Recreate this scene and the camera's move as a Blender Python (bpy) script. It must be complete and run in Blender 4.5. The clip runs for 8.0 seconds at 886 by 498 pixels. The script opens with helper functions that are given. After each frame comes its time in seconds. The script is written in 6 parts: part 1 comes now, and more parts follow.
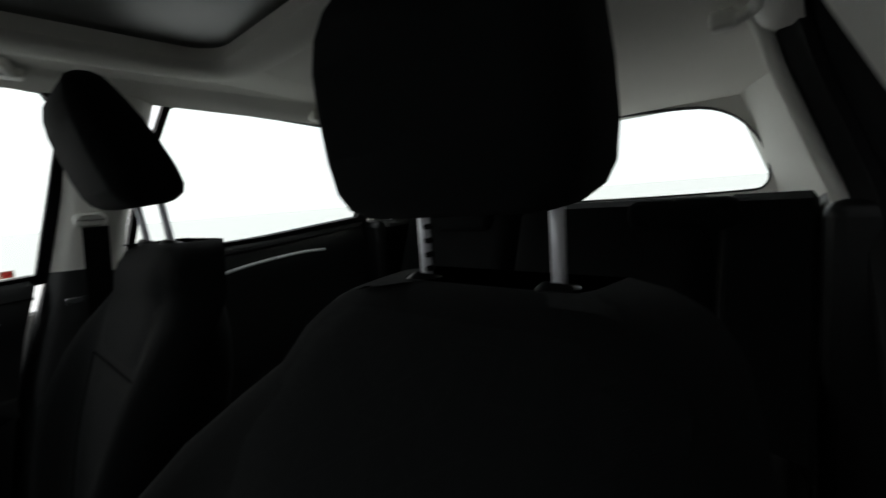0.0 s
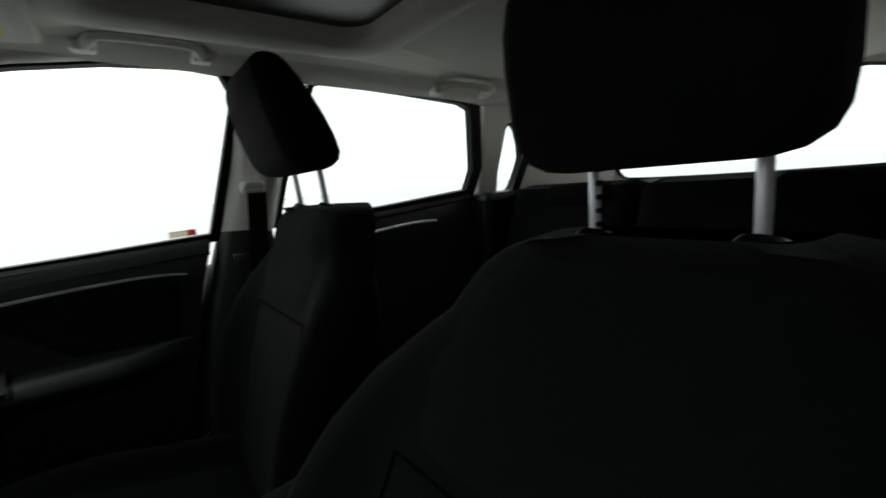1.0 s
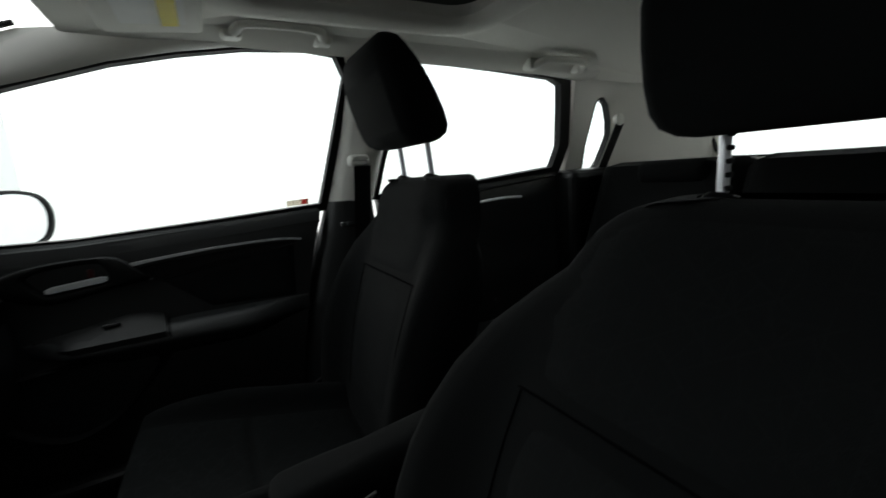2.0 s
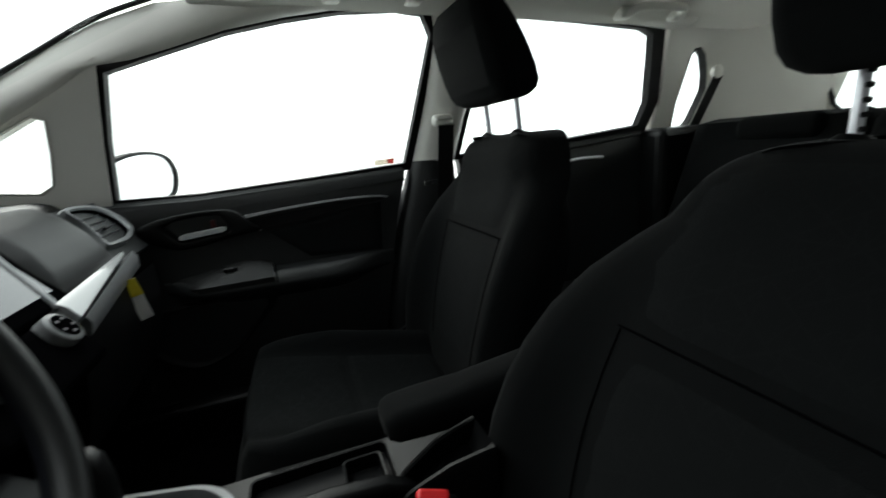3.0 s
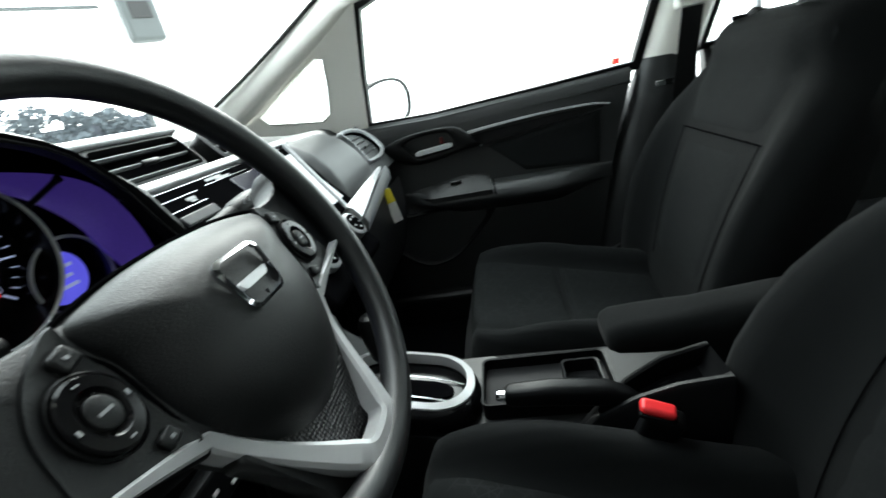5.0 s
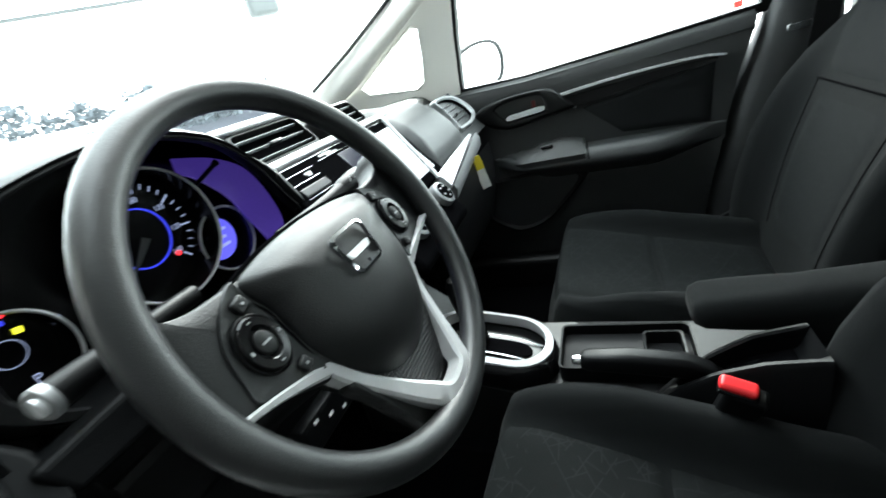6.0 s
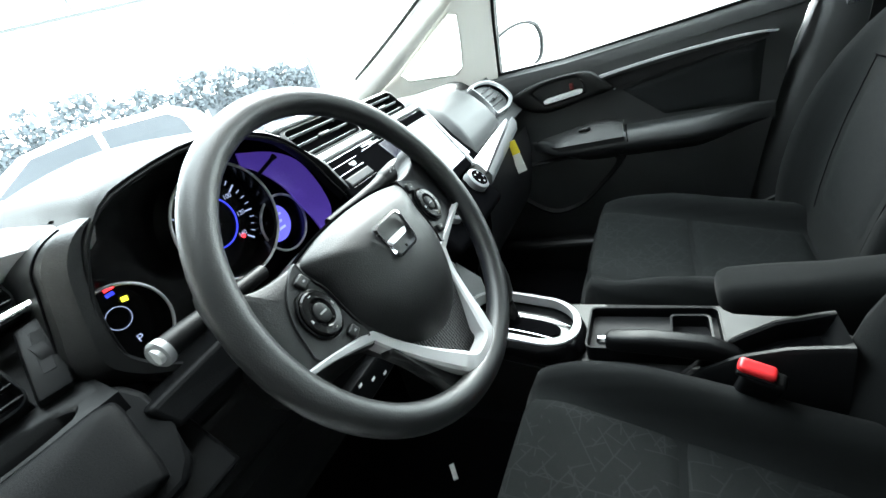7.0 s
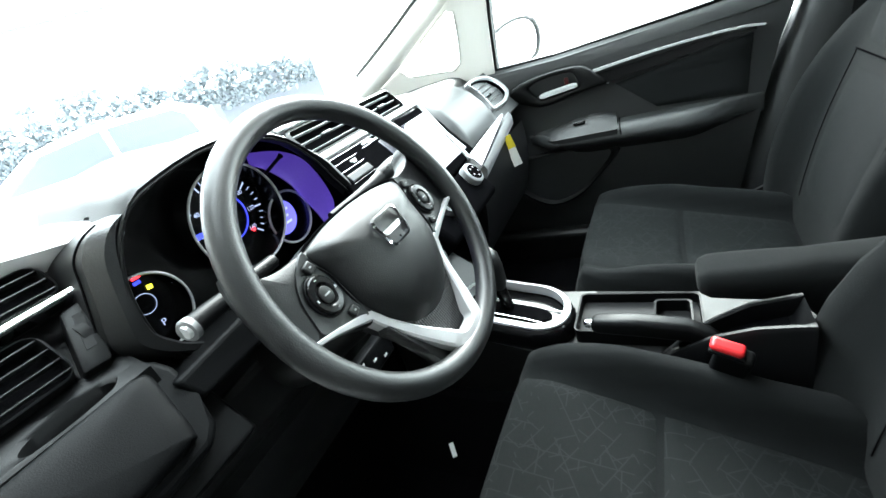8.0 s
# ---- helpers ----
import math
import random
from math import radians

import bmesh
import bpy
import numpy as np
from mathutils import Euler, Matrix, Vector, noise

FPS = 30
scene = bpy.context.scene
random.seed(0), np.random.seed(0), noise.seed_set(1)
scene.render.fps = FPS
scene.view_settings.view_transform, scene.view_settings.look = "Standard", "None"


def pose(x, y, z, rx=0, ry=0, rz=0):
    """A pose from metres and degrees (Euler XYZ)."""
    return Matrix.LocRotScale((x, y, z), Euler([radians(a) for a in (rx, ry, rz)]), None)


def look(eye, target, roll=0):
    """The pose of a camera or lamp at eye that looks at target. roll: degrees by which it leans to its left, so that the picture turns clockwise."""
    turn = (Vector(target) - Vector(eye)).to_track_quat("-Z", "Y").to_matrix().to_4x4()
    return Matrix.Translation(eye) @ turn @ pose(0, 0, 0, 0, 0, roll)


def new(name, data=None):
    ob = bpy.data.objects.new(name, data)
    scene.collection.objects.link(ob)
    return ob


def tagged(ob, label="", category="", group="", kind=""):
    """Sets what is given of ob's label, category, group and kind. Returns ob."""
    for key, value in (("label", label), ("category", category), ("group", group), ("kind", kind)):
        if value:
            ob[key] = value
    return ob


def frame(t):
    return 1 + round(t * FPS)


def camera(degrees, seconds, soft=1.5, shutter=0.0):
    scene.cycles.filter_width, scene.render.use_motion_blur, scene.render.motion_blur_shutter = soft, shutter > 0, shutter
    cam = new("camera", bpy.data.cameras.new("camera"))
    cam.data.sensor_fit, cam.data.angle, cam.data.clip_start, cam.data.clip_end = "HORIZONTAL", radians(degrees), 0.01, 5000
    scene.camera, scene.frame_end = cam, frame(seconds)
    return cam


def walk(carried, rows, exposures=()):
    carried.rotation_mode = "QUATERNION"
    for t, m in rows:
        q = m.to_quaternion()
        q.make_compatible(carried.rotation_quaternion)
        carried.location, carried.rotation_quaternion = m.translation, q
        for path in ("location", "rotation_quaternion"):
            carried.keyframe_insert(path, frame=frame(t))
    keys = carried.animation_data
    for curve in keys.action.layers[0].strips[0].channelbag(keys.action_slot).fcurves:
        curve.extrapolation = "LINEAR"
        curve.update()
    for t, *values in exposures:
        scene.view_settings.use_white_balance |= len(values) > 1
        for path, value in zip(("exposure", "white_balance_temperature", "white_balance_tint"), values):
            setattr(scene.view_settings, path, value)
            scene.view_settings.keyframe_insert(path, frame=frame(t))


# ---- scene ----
cam = camera(93.3, 8.0, shutter=0.7)
PATH = [
    (0, (-0.576, 0.341, 1.131), (0.731, -1.153, 0.888), -4.7),
    (0.5, (-0.547, 0.388, 1.12), (0.889, -0.98, 0.859), -4.7),
    (1, (-0.529, 0.432, 1.114), (1.039, -0.771, 0.809), -4.6),
    (1.5, (-0.525, 0.48, 1.11), (1.133, -0.587, 0.776), -4.3),
    (3, (-0.544, 0.587, 1.08), (1.286, -0.059, 0.594), -5.0),
    (3.5, (-0.543, 0.612, 1.084), (1.309, 0.133, 0.498), -5.9),
    (4, (-0.55, 0.628, 1.08), (1.315, 0.351, 0.414), -8.2),
    (4.5, (-0.552, 0.637, 1.078), (1.315, 0.697, 0.362), -11.3),
    (5, (-0.556, 0.628, 1.084), (1.278, 0.953, 0.355), -12.1),
    (6.5, (-0.606, 0.59, 1.121), (0.982, 1.486, 0.299), -18.1),
    (7, (-0.62, 0.575, 1.13), (0.937, 1.517, 0.299), -18.4),
    (7.5, (-0.637, 0.557, 1.136), (0.899, 1.52, 0.291), -19.3),
    (8, (-0.651, 0.542, 1.142), (0.879, 1.504, 0.287), -19.4),
]
walk(cam, [(t, look(eye, target, roll)) for t, eye, target, roll in PATH], exposures=[(0.0, -0.5, 6450, 8), (1.7, -0.25, 6430, 7), (2.8, 0.4, 6400, 4), (4.0, 1.1, 6320, 3), (5.2, 2.2, 6150, 0), (6.3, 2.9, 6080, 0), (7.2, 3.35, 6050, 0), (8.0, 3.70, 6050, 0)])

# ---- light ----
world = bpy.data.worlds.new("overcast_sky")
scene.world = world
world.use_nodes = True
wn, wl = world.node_tree.nodes, world.node_tree.links
wn.clear()
w_out, w_bg = wn.new("ShaderNodeOutputWorld"), wn.new("ShaderNodeBackground")
w_sky, w_mix = wn.new("ShaderNodeTexSky"), wn.new("ShaderNodeMix")
w_sky.sky_type, w_sky.sun_disc = "NISHITA", False
w_sky.sun_elevation, w_sky.sun_rotation = radians(36), radians(74)
w_sky.dust_density = 4.0
w_mix.data_type = "RGBA"
w_mix.inputs[0].default_value = 0.85
w_mix.inputs[7].default_value = (15.0, 15.3, 15.6, 1)
wl.new(w_sky.outputs[0], w_mix.inputs[6])
wl.new(w_mix.outputs[2], w_bg.inputs[0])
w_bg.inputs[1].default_value = 0.15
wl.new(w_bg.outputs[0], w_out.inputs[0])
sun = new("sun", bpy.data.lights.new("sun", "SUN"))
sun.data.energy, sun.data.angle, sun.data.color = 1.4, radians(35), (1.0, 0.98, 0.95)
sun.matrix_basis = look((0, 0, 0), (-0.78, -0.22, -0.58))


# ---- materials ----
def material(name, color, rough=0.6, metal=0.0, grain=0.0, scale=400.0, vary=0.12, patch=6.0, coat=0.0, glow=0.0, sheen=0.0, wear=0.15, spec=0.5):
    """A surface with fine grain in its relief and soft variation in colour and gloss."""
    m = bpy.data.materials.new(name)
    m.use_nodes = True
    n, l = m.node_tree.nodes, m.node_tree.links
    b = n["Principled BSDF"]
    b.inputs["Roughness"].default_value = rough
    b.inputs["Metallic"].default_value = metal
    b.inputs["Specular IOR Level"].default_value = spec
    b.inputs["Coat Weight"].default_value = coat
    b.inputs["Sheen Weight"].default_value = sheen
    co = n.new("ShaderNodeTexCoord")
    big, fine = n.new("ShaderNodeTexNoise"), n.new("ShaderNodeTexNoise")
    big.inputs["Scale"].default_value, big.inputs["Detail"].default_value = patch, 5
    fine.inputs["Scale"].default_value, fine.inputs["Detail"].default_value = scale, 3
    l.new(co.outputs["Object"], big.inputs["Vector"])
    l.new(co.outputs["Object"], fine.inputs["Vector"])
    ramp = n.new("ShaderNodeMapRange")
    ramp.inputs[3].default_value, ramp.inputs[4].default_value = 1 - vary, 1 + vary
    add = n.new("ShaderNodeMath")
    add.operation = "MULTIPLY_ADD"
    add.inputs[1].default_value, add.inputs[2].default_value = 0.5, 0.0
    both = n.new("ShaderNodeMath")
    both.operation = "ADD"
    l.new(big.outputs[0], add.inputs[0])
    l.new(add.outputs[0], both.inputs[0])
    half = n.new("ShaderNodeMath")
    half.operation = "MULTIPLY"
    half.inputs[1].default_value = 0.5
    l.new(fine.outputs[0], half.inputs[0])
    l.new(half.outputs[0], both.inputs[1])
    l.new(both.outputs[0], ramp.inputs[0])
    mul = n.new("ShaderNodeVectorMath")
    mul.operation = "SCALE"
    mul.inputs[0].default_value = color
    l.new(ramp.outputs[0], mul.inputs[3])
    l.new(mul.outputs[0], b.inputs["Base Color"])
    rr = n.new("ShaderNodeMapRange")
    rr.inputs[3].default_value, rr.inputs[4].default_value = max(0.02, rough * (1 - wear)), min(1, rough * (1 + wear))
    l.new(big.outputs[0], rr.inputs[0])
    l.new(rr.outputs[0], b.inputs["Roughness"])
    if grain:
        bump = n.new("ShaderNodeBump")
        bump.inputs["Strength"].default_value = grain
        bump.inputs["Distance"].default_value = 0.0006
        l.new(fine.outputs[0], bump.inputs["Height"])
        l.new(bump.outputs[0], b.inputs["Normal"])
    if glow:
        b.inputs["Emission Color"].default_value = (*color, 1)
        b.inputs["Emission Strength"].default_value = glow
    return m


def glass_material(name, tint=(0.95, 0.97, 0.96)):
    m = bpy.data.materials.new(name)
    m.use_nodes = True
    n, l = m.node_tree.nodes, m.node_tree.links
    n.clear()
    out, mix = n.new("ShaderNodeOutputMaterial"), n.new("ShaderNodeMixShader")
    clear, gloss, lw = n.new("ShaderNodeBsdfTransparent"), n.new("ShaderNodeBsdfGlossy"), n.new("ShaderNodeLayerWeight")
    lw.inputs[0].default_value = 0.5
    power, fr = n.new("ShaderNodeMath"), n.new("ShaderNodeMath")
    power.operation, fr.operation = "POWER", "MULTIPLY_ADD"
    power.inputs[1].default_value, fr.inputs[1].default_value, fr.inputs[2].default_value = 5.0, 0.5, 0.03
    l.new(lw.outputs["Facing"], power.inputs[0])
    l.new(power.outputs[0], fr.inputs[0])
    clear.inputs[0].default_value = (*tint, 1)
    gloss.inputs["Roughness"].default_value = 0.02
    l.new(fr.outputs[0], mix.inputs[0])
    l.new(clear.outputs[0], mix.inputs[1])
    l.new(gloss.outputs[0], mix.inputs[2])
    l.new(mix.outputs[0], out.inputs[0])
    return m


FABRIC = material("black_woven_fabric", (0.0078, 0.0085, 0.0088), 0.95, grain=0.9, scale=1400, vary=0.35, spec=0.03, sheen=0.02)
FABRIC_SIDE = material("black_side_fabric", (0.0058, 0.0063, 0.0065), 0.95, grain=0.8, scale=1100, vary=0.25, spec=0.03, sheen=0.03)


def patterned(m, scale, color, upright=False):
    """Weaves a loose pattern of angular lines into a fabric."""
    n, l = m.node_tree.nodes, m.node_tree.links
    b = n["Principled BSDF"]
    base = b.inputs["Base Color"].links[0].from_socket
    co = n.new("ShaderNodeTexCoord")
    last = None
    for turn, w, h in ((30, 0.040, 0.026), (-30, 0.044, 0.030), (89, 0.052, 0.036)):
        mp, br = n.new("ShaderNodeMapping"), n.new("ShaderNodeTexBrick")
        mp.inputs["Rotation"].default_value = (radians(90) if upright else 0, 0, radians(turn))
        br.inputs["Scale"].default_value = 1.0
        br.inputs["Brick Width"].default_value, br.inputs["Row Height"].default_value = w, h
        br.inputs["Mortar Size"].default_value, br.inputs["Mortar Smooth"].default_value = 0.0013, 0.5
        l.new(co.outputs["Object"], mp.inputs[0])
        l.new(mp.outputs[0], br.inputs["Vector"])
        cell, cut = n.new("ShaderNodeTexVoronoi"), n.new("ShaderNodeMath")
        cell.inputs["Scale"].default_value = scale
        l.new(mp.outputs[0], cell.inputs["Vector"])
        sep = n.new("ShaderNodeSeparateColor")
        l.new(cell.outputs["Color"], sep.inputs[0])
        cut.operation = "GREATER_THAN"
        cut.inputs[1].default_value = 0.46
        l.new(sep.outputs[0], cut.inputs[0])
        both = n.new("ShaderNodeMath")
        both.operation = "MULTIPLY"
        l.new(br.outputs["Fac"], both.inputs[0])
        l.new(cut.outputs[0], both.inputs[1])
        if last:
            top = n.new("ShaderNodeMath")
            top.operation = "MAXIMUM"
            l.new(last, top.inputs[0])
            l.new(both.outputs[0], top.inputs[1])
            last = top.outputs[0]
        else:
            last = both.outputs[0]
    mix = n.new("ShaderNodeMix")
    mix.data_type = "RGBA"
    mix.inputs[7].default_value = (*color, 1)
    l.new(last, mix.inputs[0])
    l.new(base, mix.inputs[6])
    l.new(mix.outputs[2], b.inputs["Base Color"])
    return m


FABRIC_DOOR = material("black_door_fabric", (0.0150, 0.0162, 0.0168), 0.95, grain=0.9, scale=1400, vary=0.35, spec=0.03)
FABRIC = patterned(FABRIC, 24.0, (0.0096, 0.0103, 0.0106), True)
FABRIC_INSERT = patterned(material("patterned_black_fabric", (0.0085, 0.0092, 0.0093), 0.95, grain=0.9, scale=1400, vary=0.35, spec=0.03), 26.0, (0.0128, 0.0136, 0.0140))
PLASTIC = material("black_grained_plastic", (0.0040, 0.0043, 0.0045), 0.42, grain=0.5, scale=700, vary=0.15, spec=0.30)
SOFT = material("dark_soft_plastic", (0.0052, 0.0056, 0.0058), 0.45, grain=0.6, scale=500, vary=0.15, spec=0.42)
DOORSKIN = material("black_door_plastic", (0.0165, 0.0180, 0.0188), 0.46, grain=0.6, scale=500, vary=0.15, spec=0.55)
MATT_TRIM = material("black_fascia_plastic", (0.0026, 0.0028, 0.0031), 0.42, grain=0.25, scale=900, vary=0.12, spec=0.13)
GLOSS = material("piano_black", (0.003, 0.003, 0.0034), 0.18, vary=0.1, spec=0.25)
SILVER = material("silver_painted_plastic", (0.40, 0.405, 0.41), 0.32, metal=0.2, vary=0.05, scale=900)
SATIN = material("satin_grey_plastic", (0.20, 0.205, 0.21), 0.40, metal=0.3, vary=0.06, scale=900)
CHROME = material("polished_chrome", (0.82, 0.83, 0.85), 0.1, metal=1.0, vary=0.04)
HEADLINER = material("grey_headliner_cloth", (0.70, 0.69, 0.64), 0.95, grain=0.7, scale=900, vary=0.08)
TRIM = material("light_grey_pillar_plastic", (0.78, 0.77, 0.72), 0.6, grain=0.4, scale=600, vary=0.06)
RUBBER = material("black_rubber_seal", (0.006, 0.006, 0.0065), 0.7, vary=0.2, spec=0.2)
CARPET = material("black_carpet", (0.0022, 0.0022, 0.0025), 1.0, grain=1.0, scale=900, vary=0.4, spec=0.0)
LEATHER = material("black_wheel_urethane", (0.0105, 0.0112, 0.0118), 0.38, grain=0.4, scale=900, vary=0.12, spec=0.44)
PADSKIN = material("black_wheel_plastic", (0.0055, 0.0060, 0.0064), 0.42, grain=0.45, scale=900, vary=0.14, spec=0.34)
ACCENT = material("bright_silver_accent", (0.58, 0.59, 0.60), 0.28, metal=0.25, vary=0.04)
MARK = material("pale_printed_mark", (0.24, 0.245, 0.25), 0.6, vary=0.05)
PASSPAD = material("soft_dash_plastic", (0.016, 0.017, 0.0178), 0.55, grain=0.6, scale=500, vary=0.12, spec=0.34)
LIDSKIN = material("dull_black_plastic", (0.0026, 0.0028, 0.0031), 0.5, grain=0.4, scale=900, vary=0.12, spec=0.07)
STEEL = material("bright_steel", (0.78, 0.78, 0.82), 0.30, metal=0.75, vary=0.05)
SHADE = material("dark_roof_glass_shade", (0.03, 0.032, 0.03), 0.35, vary=0.2)
WHITE_PAINT = material("white_car_paint", (0.80, 0.80, 0.79), 0.25, vary=0.03, coat=0.8)
DARK_RED = material("dark_red_plastic", (0.10, 0.006, 0.006), 0.4, vary=0.1)
GREY_PAINT = material("grey_wall_paint", (0.62, 0.62, 0.60), 0.85, grain=0.2, scale=40, vary=0.25, patch=1.5)
# near-black surface for the added panels that hold light off the driver's side
BLOCKER = material("dark_light_blocker", (0.03, 0.03, 0.03), 0.85, grain=0.2, scale=40, vary=0.25, patch=1.5)
RED = material("red_buckle_plastic", (0.62, 0.02, 0.025), 0.35, vary=0.1)
GREY_KEY = material("grey_key_plastic", (0.026, 0.027, 0.029), 0.5, vary=0.05, spec=0.2)
PANEL = material("satin_black_panel", (0.0020, 0.0020, 0.0023), 0.65, vary=0.1, spec=0.0)
YELLOW = material("yellow_card", (0.75, 0.62, 0.03), 0.7, vary=0.05)
PAPER = material("white_card", (0.75, 0.75, 0.73), 0.8, vary=0.05)
BELT = material("black_belt_webbing", (0.006, 0.006, 0.0065), 0.8, grain=0.9, scale=1500, vary=0.2, spec=0.15)
CONCRETE = material("pale_concrete", (0.66, 0.66, 0.64), 0.85, grain=0.3, scale=60, vary=0.12, patch=0.6)
WALL = material("white_wall_paint", (0.82, 0.82, 0.81), 0.7, vary=0.04, patch=0.5)
LIT_WHITE = material("lit_white_mark", (0.55, 0.60, 0.9), 0.5, glow=0.09, vary=0.02)
LIT_BLUE = material("lit_blue_mark", (0.05, 0.06, 0.9), 0.5, glow=0.14, vary=0.05)
LIT_LILAC = material("lit_lilac_display", (0.16, 0.14, 1.0), 0.5, glow=0.14, vary=0.05)
LIT_PURPLE = material("purple_lit_panel", (0.07, 0.035, 0.30), 0.35, glow=0.07, vary=0.35, patch=14)
LIT_RED = material("lit_red_lamp", (0.9, 0.02, 0.03), 0.5, glow=0.5, vary=0.02)
LIT_YELLOW = material("lit_yellow_lamp", (0.8, 0.75, 0.03), 0.5, glow=0.4, vary=0.02)
LIT_GREEN = material("green_lit_key", (0.02, 0.16, 0.07), 0.4, glow=0.08, vary=0.1)
FOLIAGE = material("tree_foliage", (0.058, 0.070, 0.080), 0.8, vary=0.5, patch=1.0)
FENCE = material("grey_blue_fence", (0.070, 0.076, 0.094), 0.8, vary=0.25, patch=1.0)
MULLION = material("grey_green_metal", (0.050, 0.056, 0.056), 0.5, vary=0.1)
DARK_GLASS = material("dark_car_glass", (0.045, 0.050, 0.056), 0.25, vary=0.1, spec=0.12)
TYRE = material("tyre_rubber", (0.02, 0.02, 0.02), 0.8, vary=0.2)
GLASS = glass_material("clear_glass")
STICKER = glass_material("translucent_paper", (0.62, 0.58, 0.52))
STICKER_RED = glass_material("translucent_red_paper", (0.75, 0.25, 0.25))
MESH = material("black_honeycomb", (0.012, 0.012, 0.013), 0.35, vary=0.2, spec=0.4)
mn, ml = MESH.node_tree.nodes, MESH.node_tree.links
cells, relief, place_of = mn.new("ShaderNodeTexVoronoi"), mn.new("ShaderNodeBump"), mn.new("ShaderNodeTexCoord")
cells.inputs["Scale"].default_value, cells.inputs["Randomness"].default_value = 330, 0.25
relief.inputs["Strength"].default_value, relief.inputs["Distance"].default_value = 1.0, 0.002
cells.voronoi_dimensions = "2D"
lay = mn.new("ShaderNodeMapping")
lay.inputs["Rotation"].default_value = (radians(-64.3), 0, 0)
ml.new(place_of.outputs["Object"], lay.inputs[0])
ml.new(lay.outputs[0], cells.inputs["Vector"])
ml.new(cells.outputs["Distance"], relief.inputs["Height"])
ml.new(relief.outputs[0], mn["Principled BSDF"].inputs["Normal"])
SCREEN = material("dark_touch_screen", (0.02, 0.02, 0.03), 0.08, vary=0.05, coat=0.5)


# ---- shaping helpers ----
HOME = {}


def thing(name, label, category, base=(0, 0, 0), group="", kind=""):
    ob = new(name)
    ob.empty_display_size = 0.1
    ob.location = base
    HOME[ob] = Matrix.Translation(base)
    return tagged(ob, label, category, group, kind)


def mesh_object(name, bm, mat, angle=40):
    bmesh.ops.remove_doubles(bm, verts=bm.verts, dist=1e-6)
    bmesh.ops.recalc_face_normals(bm, faces=bm.faces)
    limit = radians(angle)
    for e in bm.edges:
        e.smooth = len(e.link_faces) != 2 or e.calc_face_angle(0) < limit
    spread = sorted(f.calc_area() for f in bm.faces)
    broad = 25 * spread[len(spread) // 2]
    for f in bm.faces:
        f.smooth = f.calc_area() < broad
    me = bpy.data.meshes.new(name)
    bm.to_mesh(me)
    bm.free()
    me.materials.append(mat)
    return new(name, me)


def part(name, bm, mat, parent=None, label="", angle=40):
    ob = mesh_object(name, bm, mat, angle)
    if parent is not None:
        ob.parent = parent
        ob.matrix_parent_inverse = HOME.get(parent, Matrix()).inverted()
    if label:
        ob["label"] = label
    return ob


def structure(name, bm, mat, label, category="structure", angle=40):
    return tagged(mesh_object(name, bm, mat, angle), label, category, kind="structure")


def V(*a):
    return Vector(a)


def loft(rings, caps=True, bm=None, closed=True):
    bm = bm or bmesh.new()
    rows = [[bm.verts.new(p) for p in r] for r in rings]
    n = len(rows[0])
    for a, b in zip(rows, rows[1:]):
        for i in range(n if closed else n - 1):
            j = (i + 1) % n
            bm.faces.new((a[i], a[j], b[j], b[i]))
    if caps and closed:
        bm.faces.new(rows[0])
        bm.faces.new(rows[-1])
    return bm


def sheet(f, nu, nv, bm=None, thick=None):
    """A surface f(u, v), u and v from 0 to 1; with thick, a vector, it gets a back and rims."""
    bm = bm or bmesh.new()
    grid = [[Vector(f(i / nu, j / nv)) for j in range(nv + 1)] for i in range(nu + 1)]
    g = [[bm.verts.new(p) for p in r] for r in grid]
    for i in range(nu):
        for j in range(nv):
            bm.faces.new((g[i][j], g[i + 1][j], g[i + 1][j + 1], g[i][j + 1]))
    if thick is not None:
        t = Vector(thick)
        h = [[bm.verts.new(p + t) for p in r] for r in grid]
        for i in range(nu):
            for j in range(nv):
                bm.faces.new((h[i][j], h[i][j + 1], h[i + 1][j + 1], h[i + 1][j]))
        rim = [(i, 0) for i in range(nu)] + [(nu, j) for j in range(nv)] + [(i, nv) for i in range(nu, 0, -1)] + [(0, j) for j in range(nv, 0, -1)]
        for (a, b), (c, d) in zip(rim, rim[1:] + rim[:1]):
            bm.faces.new((g[a][b], g[c][d], h[c][d], h[a][b]))
    return bm


def prism(points, vec, bevel=0.0, seg=2, bm=None):
    bm = bm or bmesh.new()
    before = set(bm.edges)
    vec = Vector(vec)
    a = [bm.verts.new(p) for p in points]
    b = [bm.verts.new(Vector(p) + vec) for p in points]
    bm.faces.new(a)
    bm.faces.new(b[::-1])
    for i in range(len(a)):
        j = (i + 1) % len(a)
        bm.faces.new((a[i], b[i], b[j], a[j]))
    if bevel:
        bmesh.ops.bevel(bm, geom=[e for e in bm.edges if e not in before], offset=bevel, segments=seg, affect="EDGES", profile=0.5)
    return bm


def box(c, s, bevel=0.004, seg=2, bm=None, turn=None):
    x, y, z = (v / 2 for v in s)
    m = Matrix.Translation(c) @ (turn or Matrix())
    low = [m @ V(a, b, -z) for a, b in ((-x, -y), (x, -y), (x, y), (-x, y))]
    return prism(low, m.to_3x3() @ V(0, 0, 2 * z), bevel, seg, bm)


